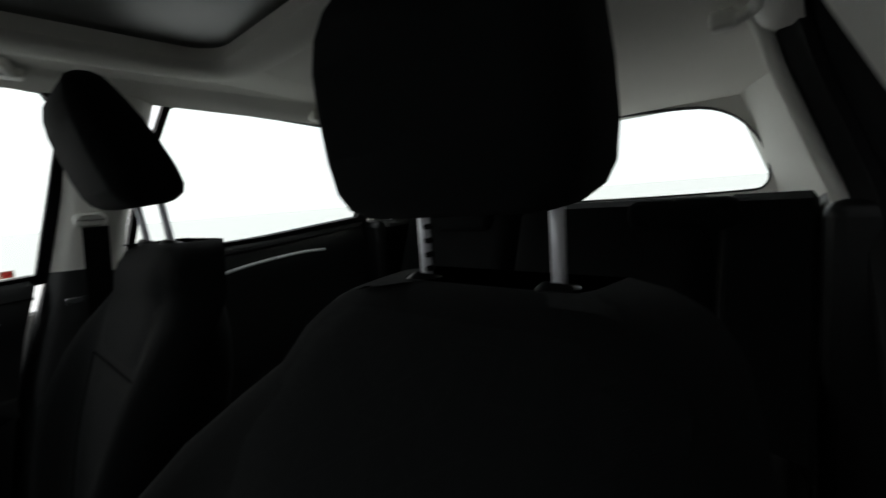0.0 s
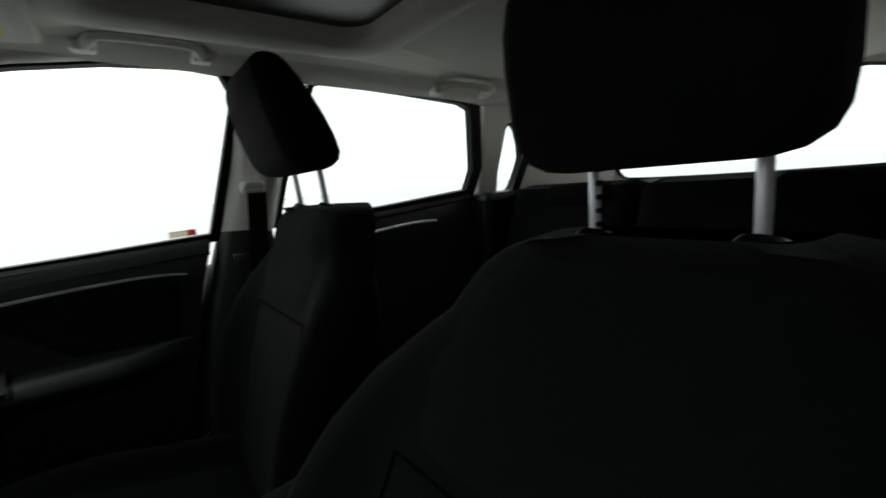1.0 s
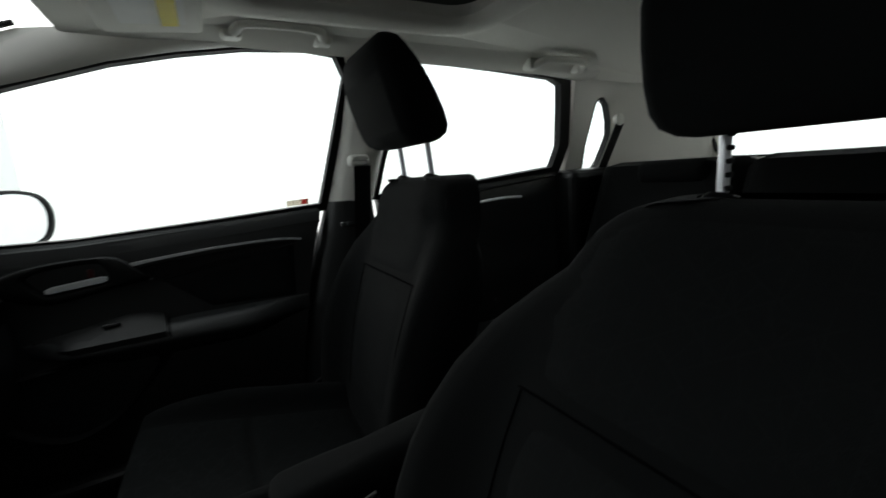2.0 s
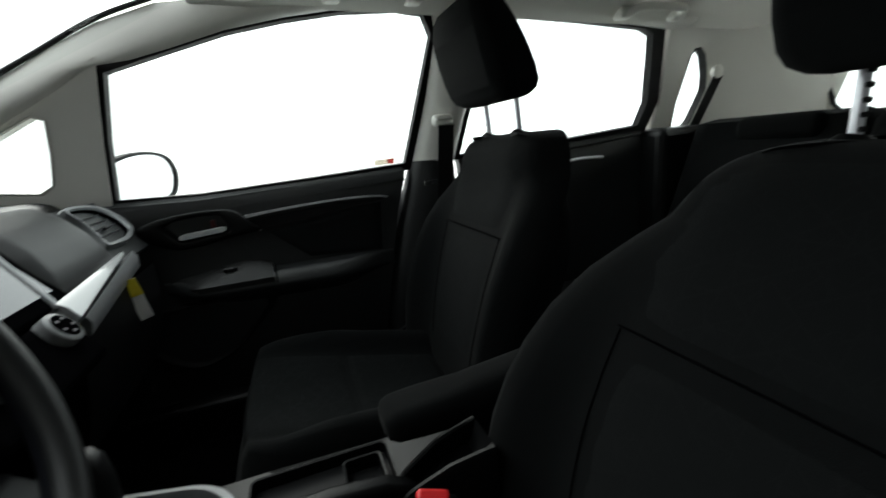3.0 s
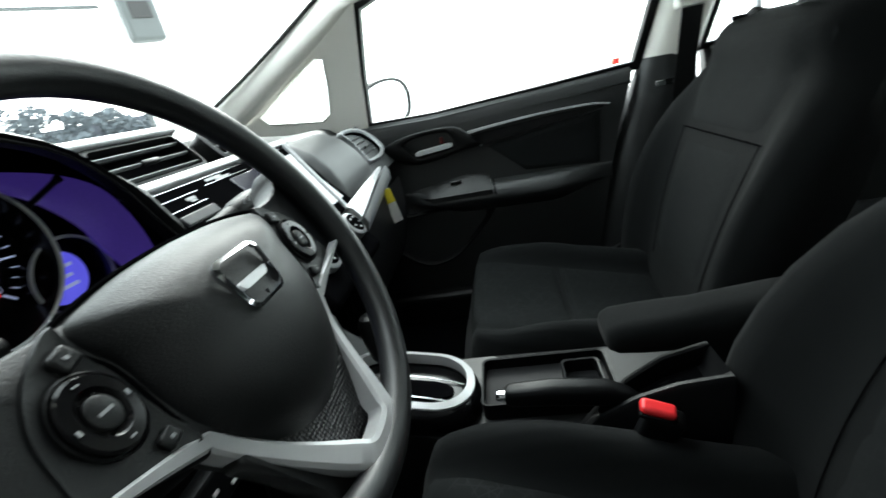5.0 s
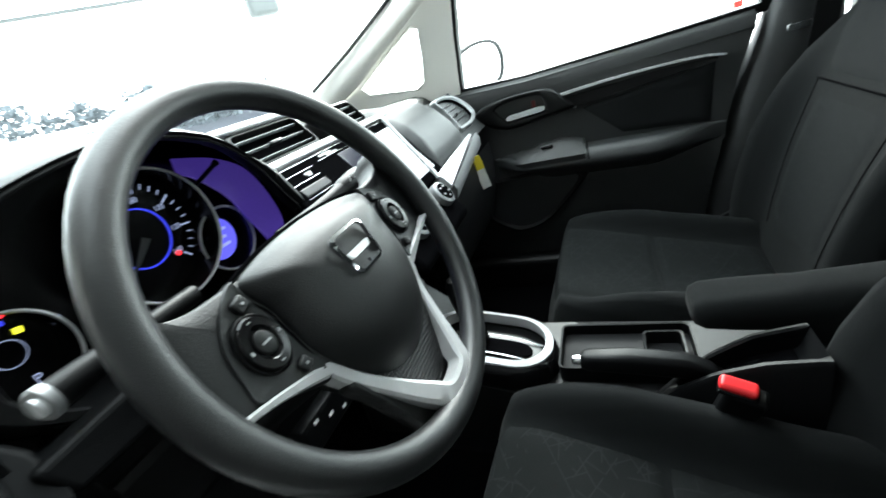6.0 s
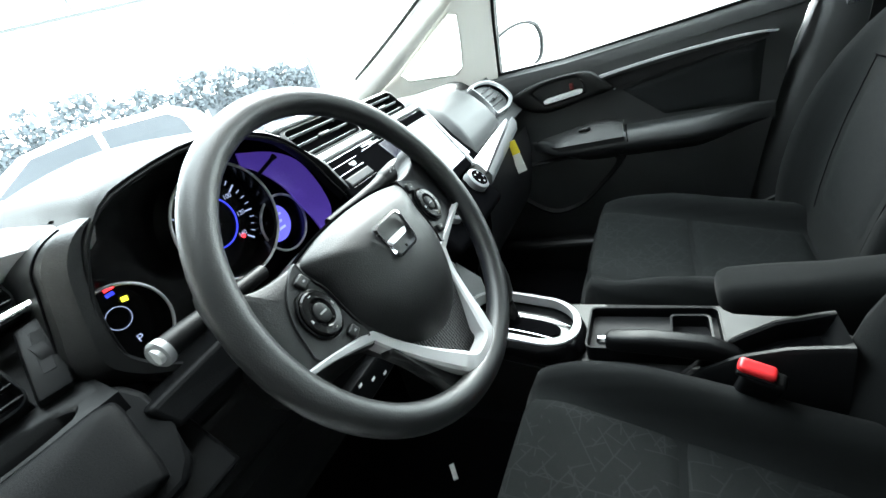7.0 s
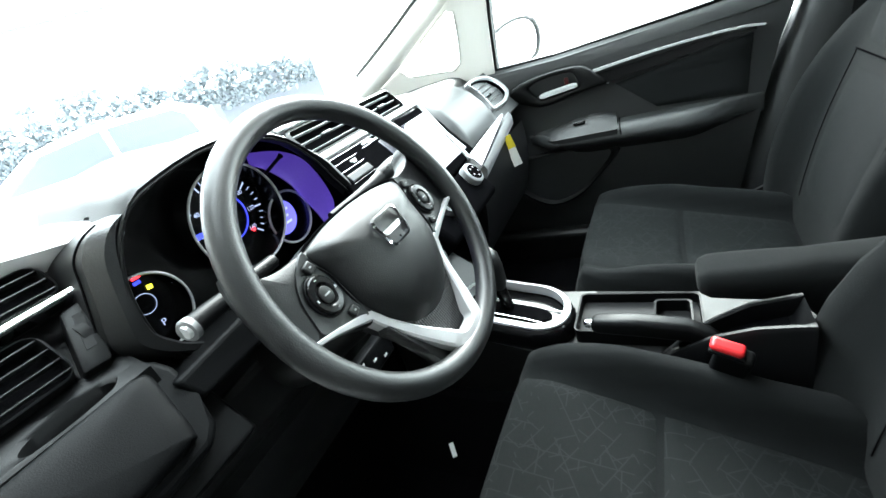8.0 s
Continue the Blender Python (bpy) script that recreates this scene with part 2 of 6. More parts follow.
def hoop(outer, inner, vec, bm=None):
    """A flat frame between two outlines of as many points, given depth by vec."""
    bm = bm or bmesh.new()
    vec = Vector(vec)
    o, i = [bm.verts.new(p) for p in outer], [bm.verts.new(p) for p in inner]
    o2, i2 = [bm.verts.new(Vector(p) + vec) for p in outer], [bm.verts.new(Vector(p) + vec) for p in inner]
    for a in range(len(o)):
        b = (a + 1) % len(o)
        for q in ((o[a], o[b], i[b], i[a]), (i2[a], i2[b], o2[b], o2[a]), (o2[a], o2[b], o[b], o[a]), (i[a], i[b], i2[b], i2[a])):
            bm.faces.new(q)
    return bm


def tube(path, radius, n=12, closed=False, bm=None, flat=1.0, up=None):
    """A pipe along a path. radius: a number or one for each point; flat squeezes it along the second axis."""
    pts = [Vector(p) for p in path]
    rings = []
    side = None
    for k, p in enumerate(pts):
        a = pts[(k - 1) % len(pts)] if closed or k else p
        b = pts[(k + 1) % len(pts)] if closed or k < len(pts) - 1 else p
        d = (b - a).normalized()
        if up is not None:
            side = d.cross(Vector(up)).normalized()
        elif side is None:
            side = d.orthogonal().normalized()
        else:
            side = (side - d * side.dot(d)).normalized()
        other = d.cross(side).normalized()
        r = radius[k] if isinstance(radius, (list, tuple)) else radius
        rings.append([p + side * r * math.cos(2 * math.pi * i / n) + other * r * flat * math.sin(2 * math.pi * i / n) for i in range(n)])
    if closed:
        rings.append(rings[0])
    return loft(rings, caps=not closed, bm=bm)


def smooth_path(points, steps=6, closed=False):
    """A Catmull-Rom curve through points."""
    p = [Vector(q) for q in points]
    n = len(p)
    out = []
    for i in range(n if closed else n - 1):
        a, b = (p[(i - 1) % n], p[i]) if closed or i else (p[0], p[0])
        c = p[(i + 1) % n]
        d = p[(i + 2) % n] if closed or i + 2 < n else c
        for k in range(steps):
            t = k / steps
            out.append(0.5 * (2 * b + (c - a) * t + (2 * a - 5 * b + 4 * c - d) * t * t + (3 * b - a - 3 * c + d) * t ** 3))
    if not closed:
        out.append(p[-1])
    return out


def round_rect(w, h, r, k=5):
    out = []
    for cx, cy, a0 in ((w / 2 - r, h / 2 - r, 0), (-w / 2 + r, h / 2 - r, 90), (-w / 2 + r, -h / 2 + r, 180), (w / 2 - r, -h / 2 + r, 270)):
        for i in range(k + 1):
            a = radians(a0 + 90 * i / k)
            out.append((cx + r * math.cos(a), cy + r * math.sin(a)))
    return out


def table(rows):
    """Linear look-up through rows of (place, value, ...)."""
    xs = [r[0] for r in rows]
    cols = list(zip(*[r[1:] for r in rows]))
    return lambda x: [float(np.interp(x, xs, c)) for c in cols]


def smoothstep(a, b, x):
    t = min(1, max(0, (x - a) / (b - a)))
    return t * t * (3 - 2 * t)


# ---- ground and bay ----
g = bmesh.new()
bmesh.ops.create_grid(g, x_segments=2, y_segments=2, size=400)
structure("ground", g, CONCRETE, "pale concrete ground that reaches the horizon", "ground")

AZ = radians(38)
OUT_F, OUT_R = V(math.sin(AZ), math.cos(AZ), 0), V(math.cos(AZ), -math.sin(AZ), 0)


def ahead(d, side, z):
    """A point of the bay: d metres ahead across the glazing, side metres to its right."""
    return V(-0.65, 0.54, 0) + OUT_F * d + OUT_R * side + V(0, 0, z)


TURN_OUT = Matrix.Rotation(-AZ, 4, "Z")
structure("wall_north", box(ahead(6.06, 2.92, 2.0), (3.05, 0.2, 4.0), 0.01, turn=TURN_OUT), WALL, "white painted wall beside the glazing", "wall")
structure("wall_rear", box((-3.4, -3.6, 2.4), (5.4, 0.15, 4.8), 0.01), GREY_PAINT, "grey painted wall behind the car", "wall")
# unseen wall and slab, added to block daylight through the driver's doorways
structure("blocker_side", box((-1.32, 1.25, 2.6), (0.15, 6.9, 5.2), 0.01), BLOCKER, "unseen dark wall added to shade the open doorways", "wall")
structure("blocker_top", box((-1.02, 1.25, 2.55), (0.75, 6.9, 0.12), 0.01), BLOCKER, "unseen dark slab added to keep sky off the doorways", "ceiling")
glazing = thing("glazing", "tall glazed front with grey metal mullions", "glazing", tuple(ahead(6, 0, 0)), kind="structure")
part("transom", box(ahead(6.0, -3.1, 2.49), (8.8, 0.05, 0.030), 0.006, turn=TURN_OUT), MULLION, glazing)
part("mullion", box(ahead(6.0, 1.33, 2.0), (0.022, 0.05, 4.0), 0.006, turn=TURN_OUT), MULLION, glazing)
for az in (22, 31, 38.2, 45.5):
    part("mullion", box(ahead(6.0, 6 * math.tan(radians(az - 38)), 3.26), (0.024, 0.05, 1.46), 0.006, turn=TURN_OUT), MULLION, glazing)
heater = thing("wall_heater", "dark grey heater unit on the white wall", "heater", tuple(ahead(5.9, 1.62, 2.1)))
part("case", box(ahead(5.86, 1.60, 2.36), (0.34, 0.18, 0.50), 0.04, 3, turn=TURN_OUT), MULLION, heater)
part("grille", box(ahead(5.765, 1.60, 2.40), (0.20, 0.02, 0.16), 0.01, 2, turn=TURN_OUT), TYRE, heater)
part("bracket", box(ahead(5.93, 1.62, 2.75), (0.10, 0.06, 0.34), 0.01, 2, turn=TURN_OUT), MULLION, heater)

fence = structure("fence", box(ahead(19.0, -6, 1.05), (34, 0.2, 2.1), 0.02, turn=TURN_OUT), FENCE, "grey-blue fence behind the parked cars", "fence")
g = bmesh.new()
rng = random.Random(4)
for k in range(15000):
    side = rng.uniform(-13, 7)
    top = 2.75 + 0.16 * max(0.0, -2.5 - side) - 0.12 * max(0.0, side) + 0.6 * noise.noise(V(side * 0.45, 3, 0)) + 0.45 * noise.noise(V(side * 1.5, 0, 5))
    z = 1.3 + (top - 1.3) * rng.random() ** 0.8
    if noise.noise(V(side * 2.3, z * 2.6, 1)) < -0.20 - 0.35 * (top - z):
        continue
    c = ahead(18.0 + rng.uniform(-0.5, 0.5), side, z)
    a, b = Vector((rng.gauss(0, 1), rng.gauss(0, 1), rng.gauss(0, 1))).normalized(), Vector((rng.gauss(0, 1), rng.gauss(0, 1), rng.gauss(0, 1))).normalized()
    r = rng.uniform(0.06, 0.15)
    g.faces.new([g.verts.new(c + a * r), g.verts.new(c + b * r * 0.6), g.verts.new(c - a * r), g.verts.new(c - b * r * 0.6)])
tagged(mesh_object("tree_row", g, FOLIAGE), "leafy row of low trees behind the fence", "trees", kind="stuff")


def parked_car(c, turn, label):
    """A plain white hatchback: body, glasshouse, panes, wheels and lamps."""
    m = Matrix.Translation(c) @ Matrix.Rotation(turn, 4, "Z")
    car = thing("parked_car", label, "car", tuple(c), group="parked cars")
    prof = [(-2.05, 0.35), (-2.10, 0.70), (-1.98, 0.98), (-1.0, 1.02), (0.9, 1.0), (1.55, 0.92), (2.02, 0.74), (2.08, 0.35)]
    rings = []
    for x, q in ((-0.86, 0.94), (-0.84, 0.985), (-0.6, 1.0), (0.0, 1.01), (0.6, 1.0), (0.84, 0.985), (0.86, 0.94)):
        rings.append([m @ V(y * q, x, 0.35 + (z - 0.35) * q) for y, z in prof])
    part("body", loft(rings), WHITE_PAINT, car, angle=30)
    roof = [(-1.95, 0.98), (-1.75, 1.35), (-1.45, 1.52), (-0.3, 1.56), (0.35, 1.46), (1.15, 1.0)]
    part("roof", loft([[m @ V(y, x * (1 - 0.32 * (z - 0.98)), z) for y, z in roof] for x in (-0.80, 0.0, 0.80)]), WHITE_PAINT, car, angle=30)
    for d in (-1, 1):
        for pane in ([(-1.55, 1.06), (-1.50, 1.33), (-1.36, 1.44), (-0.55, 1.47), (-0.55, 1.05)], [(-0.47, 1.05), (-0.47, 1.47), (0.25, 1.40), (0.78, 1.06)]):
            part("side_window", prism([m @ V(y, d * (0.815 * (1 - 0.32 * (z - 0.98))), z) for y, z in pane], m.to_3x3() @ V(0, -d * 0.03, 0)), DARK_GLASS, car)
        part("headlight", prism([m @ V(y, d * x, z) for y, x, z in ((1.75, 0.84, 0.80), (2.06, 0.50, 0.66), (2.07, 0.52, 0.58), (1.82, 0.86, 0.66))], m.to_3x3() @ V(0.03, 0, 0.03), 0.01), DARK_GLASS, car)
        for y in (-1.3, 1.28):
            wh = part("wheel", tube([m @ V(y, d * 0.72, 0.31), m @ V(y, d * 0.875, 0.31), m @ V(y, d * 0.88, 0.31)], [0.31, 0.31, 0.27], 28), TYRE, car)
            part("rim", tube([m @ V(y, d * 0.87, 0.31), m @ V(y, d * 0.888, 0.31)], [0.21, 0.19], 20), SILVER, wh)
    part("rear_window", prism([m @ V(-1.97, x, z) for x, z in ((-0.6, 1.05), (0.6, 1.05), (0.5, 1.32), (-0.5, 1.32))], m.to_3x3() @ V(0.1, 0, 0.03)), DARK_GLASS, car)
    return car


parked_car(ahead(7.75, -1.92, 0.0), -AZ + radians(180 + 4), "white hatchback parked beyond the glazing")
parked_car(ahead(8.6, -5.6, 0.0), -AZ + radians(180 + 32), "white hatchback parked beside another")

# ---- shell: floor, roof, sides ----
def floor_shape(u, v):
    x, y = -0.72 + 1.44 * u, -1.0 + 2.35 * v
    z = 0.33 + 0.17 * smoothstep(0.20, 0.10, abs(x))
    z += 0.35 * smoothstep(1.15, 1.45, y) + 0.12 * smoothstep(-0.30, -0.5, y)
    return (x, y, z)


structure("floor", sheet(floor_shape, 36, 30, thick=(0, 0, -0.03)), CARPET, "black carpeted car floor with a centre tunnel", "floor")


def side_x(z):
    return 0.707 - 0.37 * (z - 1.04) if z > 1.04 else 0.707 + 0.02 * min(1, (1.04 - z) / 0.1)


FRONT_WINDOW = [(0.915, 1.289), (0.781, 1.328), (0.66, 1.362), (0.535, 1.386), (0.404, 1.404), (0.264, 1.411), (0.195, 1.404), (0.172, 1.36),
                (0.207, 1.2), (0.244, 1.034), (0.5, 1.020), (0.80, 1.007), (0.985, 1.012), (0.955, 1.15)]
REAR_WINDOW = [(-0.03, 1.395), (-0.06, 1.406), (-0.307, 1.394), (-0.54, 1.378), (-0.585, 1.362), (-0.605, 1.30), (-0.645, 1.163), (-0.632, 1.085),
               (-0.277, 1.057), (0.065, 1.043), (0.045, 1.15), (0.01, 1.28)]
QUARTER = [(-0.782, 1.300), (-0.792, 1.318), (-0.815, 1.322), (-0.845, 1.302), (-0.885, 1.245), (-0.905, 1.196), (-0.900, 1.15), (-0.888, 1.09), (-0.874, 1.066), (-0.80, 1.062), (-0.784, 1.15)]
FRONT_QUARTER = [(1.303, 1.090), (1.18, 1.155), (1.075, 1.207), (1.055, 1.20), (1.072, 1.13), (1.095, 1.062), (1.125, 1.046), (1.285, 1.068)]


def grown(outline, d):
    """An outline moved outwards by d."""
    n = len(outline)
    area = sum(outline[i][0] * outline[(i + 1) % n][1] - outline[(i + 1) % n][0] * outline[i][1] for i in range(n))
    s = 1 if area > 0 else -1
    out = []
    for i in range(n):
        (ax, ay), (bx, by), (cx, cy) = outline[i - 1], outline[i], outline[(i + 1) % n]
        e1, e2 = Vector((bx - ax, by - ay)).normalized(), Vector((cx - bx, cy - by)).normalized()
        n1, n2 = Vector((e1.y, -e1.x)), Vector((e2.y, -e2.x))
        m = (n1 + n2).normalized()
        m *= s * d / max(0.5, m.dot(n1))
        out.append((bx + m.x, by + m.y))
    return out


def on_side(outline, s, shift=0.0):
    return [V(s * (side_x(z) + shift), y, z) for y, z in outline]


def window(name, outline, s, seal_width, label, s_mat=RUBBER, behind=0.0):
    """A side window: a rubber seal and a pane."""
    w = thing(name, label, "window", (s * 0.7, outline[0][0], outline[0][1]), kind="structure")
    rim = [b if y < -0.5 and behind else a for (y, z), a, b in zip(outline, grown(outline, seal_width), grown(outline, behind or seal_width))]
    part("window_frame", hoop(on_side(rim, s, -0.004), on_side(outline, s, -0.008), (s * 0.03, 0, 0)), s_mat, w)
    g = part("pane", prism(on_side(outline, s, 0.012), (s * 0.004, 0, 0)), GLASS, w)
    g.visible_shadow = False
    return w


for s in (1, -1):
    if s == 1:
        window("window_1", FRONT_WINDOW, s, 0.022, "clear front passenger door window in a black seal")
        window("window_2", REAR_WINDOW, s, 0.014, "clear rear door window in a black seal", behind=0.050)
    window("window_4" if s == 1 else "window_5", QUARTER, s, 0.006, "small rounded rear quarter window")
    window("window_6" if s == 1 else "window_7", FRONT_QUARTER, s, 0.005, "triangular front quarter window beside the windscreen", TRIM)

    # windscreen pillar with the quarter window in it, and the rail above the doors
    outer = [(1.45, 1.06), (1.22, 1.168), (1.075, 1.240), (0.920, 1.318), (0.964, 1.15), (0.996, 1.0), (1.13, 0.985), (1.45, 0.985)]
    inner = [(1.308, 1.091), (1.18, 1.161), (1.075, 1.213), (1.049, 1.20), (1.066, 1.13), (1.089, 1.062), (1.122, 1.040), (1.288, 1.062)]
    g = hoop([V(s * (side_x(z) - 0.012), y, z) for y, z in outer], on_side(inner, s, -0.006), (s * 0.025, 0, 0))
    structure("trim_pillar_front", g, TRIM, "pale grey windscreen pillar trim round a quarter window", "pillar")

    low = [(1.46, 1.036), (1.3, 1.104), (1.18, 1.168), (1.075, 1.222), (1, 1.262), (0.935, 1.300), (0.858, 1.311), (0.781, 1.331), (0.66, 1.366), (0.535, 1.390), (0.404, 1.408), (0.264, 1.415), (0.15, 1.414), (0.05, 1.412), (-0.06, 1.410), (-0.307, 1.398), (-0.54, 1.382), (-0.66, 1.372)]
    high = [(0.668, 1.52, 1.09), (0.656, 1.37, 1.160), (0.648, 1.26, 1.212), (0.642, 1.17, 1.257), (0.637, 1.11, 1.287), (0.632, 1.06, 1.312), (0.622, 0.99, 1.349), (0.612, 0.91, 1.388), (0.590, 0.79, 1.422), (0.560, 0.64, 1.432), (0.53, 0.48, 1.430), (0.52, 0.30, 1.430), (0.515, 0.16, 1.430), (0.515, 0.05, 1.429), (0.51, -0.06, 1.428), (0.51, -0.307, 1.420), (0.50, -0.54, 1.408), (0.50, -0.70, 1.405)]
    rows = []
    for (y, z), (xt, yt, zt) in zip(low, high):
        top, bot = V(s * xt, yt, zt), V(s * (side_x(z) - 0.012), y, z)
        mid = (top + bot) / 2 + V(-s * 0.026, 0, -0.022)
        row = []
        for k in range(7):
            t = k / 6
            row.append(bot * (1 - t) ** 2 + mid * 2 * t * (1 - t) + top * t * t)
        rows.append(row)
    g = loft(rows, caps=False, closed=False)
    structure("trim_roof_rail", g, TRIM, "pale grey cloth-covered roof rail above the doors", "trim")

    # pillar between the doors
    for pts, mat, name, label in (([(0.180, 1.44), (0.164, 1.36), (0.186, 1.2), (0.223, 1.035), (0.088, 1.025), (0.07, 1.15), (0.037, 1.28), (-0.005, 1.44)], TRIM, "trim_pillar_middle", "pale grey pillar trim between the doors"),
                                  ([(0.224, 1.037), (0.268, 0.9), (0.326, 0.72), (0.37, 0.6), (0.43, 0.36), (0.04, 0.36), (0.06, 0.6), (0.068, 0.72), (0.075, 0.9), (0.088, 1.027)], DOORSKIN, "trim_pillar_lower", "black lower pillar trim between the doors")):
        rows = []
        half = len(pts) // 2
        for (ya, za), (yb, zb) in zip(pts[:half], pts[:half - 1:-1]):
            xa = side_x(za) - 0.012
            rows.append([V(s * (xa + 0.03), ya, za), V(s * xa, ya - 0.004, za), V(s * (xa - 0.026), ya + (yb - ya) * 0.22, za), V(s * (xa - 0.034), ya + (yb - ya) * 0.45, za), V(s * (xa - 0.034), ya + (yb - ya) * 0.65, zb), V(s * (xa - 0.026), ya + (yb - ya) * 0.82, zb), V(s * (xa - 0.005), yb + 0.004, zb), V(s * (xa + 0.03), yb, zb)])
        structure(name, loft(rows, caps=False, closed=False), mat, label, "pillar", angle=60)

    # rear pillar round the quarter window
    oq = [(-0.640, 1.405), (-0.75, 1.44), (-0.90, 1.44), (-1.05, 1.43), (-1.25, 1.40), (-1.36, 1.28), (-1.38, 1.20), (-1.40, 1.04), (-1.2, 0.99), (-0.69, 0.99), (-0.700, 1.15)]
    g = hoop([V(s * (side_x(z) - 0.012 - 0.18 * smoothstep(-0.85, -1.35, y)), y, z) for y, z in oq], on_side(grown(QUARTER, 0.005), s, -0.006), (s * 0.03, 0, 0))
    structure("trim_pillar_rear", g, TRIM, "pale grey rear pillar trim round the quarter window", "pillar")

    # wall below the sills, behind the doors
    structure("wall_east" if s == 1 else "wall_west", box((s * 0.79, -0.1, 0.60), (0.06, 3.4, 0.70), 0.01) if s == 1 else box((s * 0.77, -1.15, 0.65), (0.06, 1.2, 0.76), 0.01), WHITE_PAINT, "white painted outer side of the car", "car body")

# roof lining with the sunroof opening
def roof_z(x, y):
    return 1.436 - 0.015 * (x / 0.55) ** 2 - 0.06 * smoothstep(-0.2, -1.3, y) - 0.012 * smoothstep(0.35, 0.72, y)


def ring_at(w, y0, y1, r, k=6):
    return [(x, (y0 + y1) / 2 + y) for x, y in round_rect(w, y1 - y0, r, k)]


rings = []
for w, y0, y1, r, dz in ((1.10, -1.32, 0.72, 0.01, 0), (0.94, -0.5, 0.60, 0.08, 0), (0.84, -0.14, 0.52, 0.10, 0), (0.81, -0.12, 0.50, 0.10, -0.010), (0.76, -0.09, 0.48, 0.10, -0.014), (0.68, -0.07, 0.45, 0.07, -0.009), (0.655, -0.050, 0.435, 0.06, 0.002), (0.65, -0.048, 0.433, 0.06, 0.026)):
    rings.append([V(x, y, roof_z(x, y) + dz) for x, y in ring_at(w, y0, y1, r)])
structure("ceiling", loft(rings, caps=False), HEADLINER, "pale grey cloth roof lining with a moulded sunroof surround", "ceiling")
structure("sunroof_shade", box((0, 0.19, 1.462), (0.74, 0.58, 0.012), 0.004), SHADE, "dark closed sunroof panel", "sunroof")
structure("roof", sheet(lambda u, v: (-0.6 + 1.2 * u, -1.40 + 2.12 * v, roof_z(0, -1.40 + 2.12 * v) + 0.060 - 0.06 * (2 * u - 1) ** 4), 8, 8, thick=(0, 0, 0.01)), WHITE_PAINT, "white painted car roof", "car body")

# windscreen, bonnet, tailgate
ws = sheet(lambda u, v: ((2 * u - 1) * (0.56 + 0.11 * v), 0.72 + 0.86 * v + 0.10 * (1 - (2 * u - 1) ** 2), 1.445 - 0.385 * v - 0.015 * (2 * u - 1) ** 2), 12, 8)
w = structure("windscreen", ws, GLASS, "large raked windscreen of clear glass", "windscreen")
w.visible_shadow = False
structure("bonnet", sheet(lambda u, v: ((2 * u - 1) * 0.72, 1.66 + 0.75 * v, 1.03 - 0.12 * v - 0.05 * (2 * u - 1) ** 4), 12, 6, thick=(0, 0, -0.02)), WHITE_PAINT, "white car bonnet in front of the windscreen", "car body")
structure("bulkhead", box((0, 1.62, 0.66), (1.44, 0.05, 0.70), 0.01), PLASTIC, "black bulkhead under the windscreen", "wall")
for s in (1, -1):
    structure("trim_screen_seal", tube(smooth_path([V(s * 0.652, 1.46, 1.122), V(s * 0.638, 1.25, 1.218), V(s * 0.630, 1.06, 1.318), V(s * 0.610, 0.91, 1.394), V(s * 0.585, 0.79, 1.430)], 4), 0.0055, 8), RUBBER, "black rubber seal along the windscreen edge", "seal")

REAR_GLASS = [(-0.40, 1.075), (-0.475, 1.09), (-0.485, 1.14), (-0.475, 1.20), (-0.44, 1.265), (-0.39, 1.315), (-0.31, 1.347), (-0.15, 1.36), (0, 1.364),
              (0.15, 1.36), (0.31, 1.347), (0.39, 1.315), (0.44, 1.265), (0.475, 1.20), (0.485, 1.14), (0.475, 1.09), (0.40, 1.075), (0.0, 1.07)]

REAR_GLASS = [(v.x, v.y) for v in smooth_path([V(x, z, 0) for x, z in REAR_GLASS], 3, closed=True)]


def rear_y(z):
    return -1.40 + 0.45 * (z - 1.07)


def rear_outline(d, shift=0.0):
    return [V(x, rear_y(z) + shift, z) for x, z in (grown(REAR_GLASS, d) if d else REAR_GLASS)]


tail = thing("window_8", "rounded tailgate window in pale trim", "window", (0, -1.40, 1.07), kind="structure")
g = part("pane", prism(rear_outline(0), (0, -0.004, 0)), GLASS, tail)
g.visible_shadow = False
part("window_frame", hoop(rear_outline(0.007, 0.020), rear_outline(0, 0.012), (0, -0.02, 0)), RUBBER, tail)
big = [(-0.42, 0.55), (-0.60, 0.80), (-0.60, 1.05), (-0.60, 1.20), (-0.57, 1.30), (-0.50, 1.38), (-0.36, 1.43), (-0.18, 1.44), (0, 1.44),
       (0.18, 1.44), (0.36, 1.43), (0.50, 1.38), (0.57, 1.30), (0.60, 1.20), (0.60, 1.05), (0.60, 0.80), (0.42, 0.55), (0.0, 0.55)]
big = [(v.x, v.y) for v in smooth_path([V(x, z, 0) for x, z in big], 3, closed=True)]
structure("wall_south", hoop([V(x, rear_y(z) + 0.02, z) for x, z in big], rear_outline(0.007, 0.018), (0, -0.03, 0)), TRIM, "pale grey tailgate lining round the rear window", "tailgate")

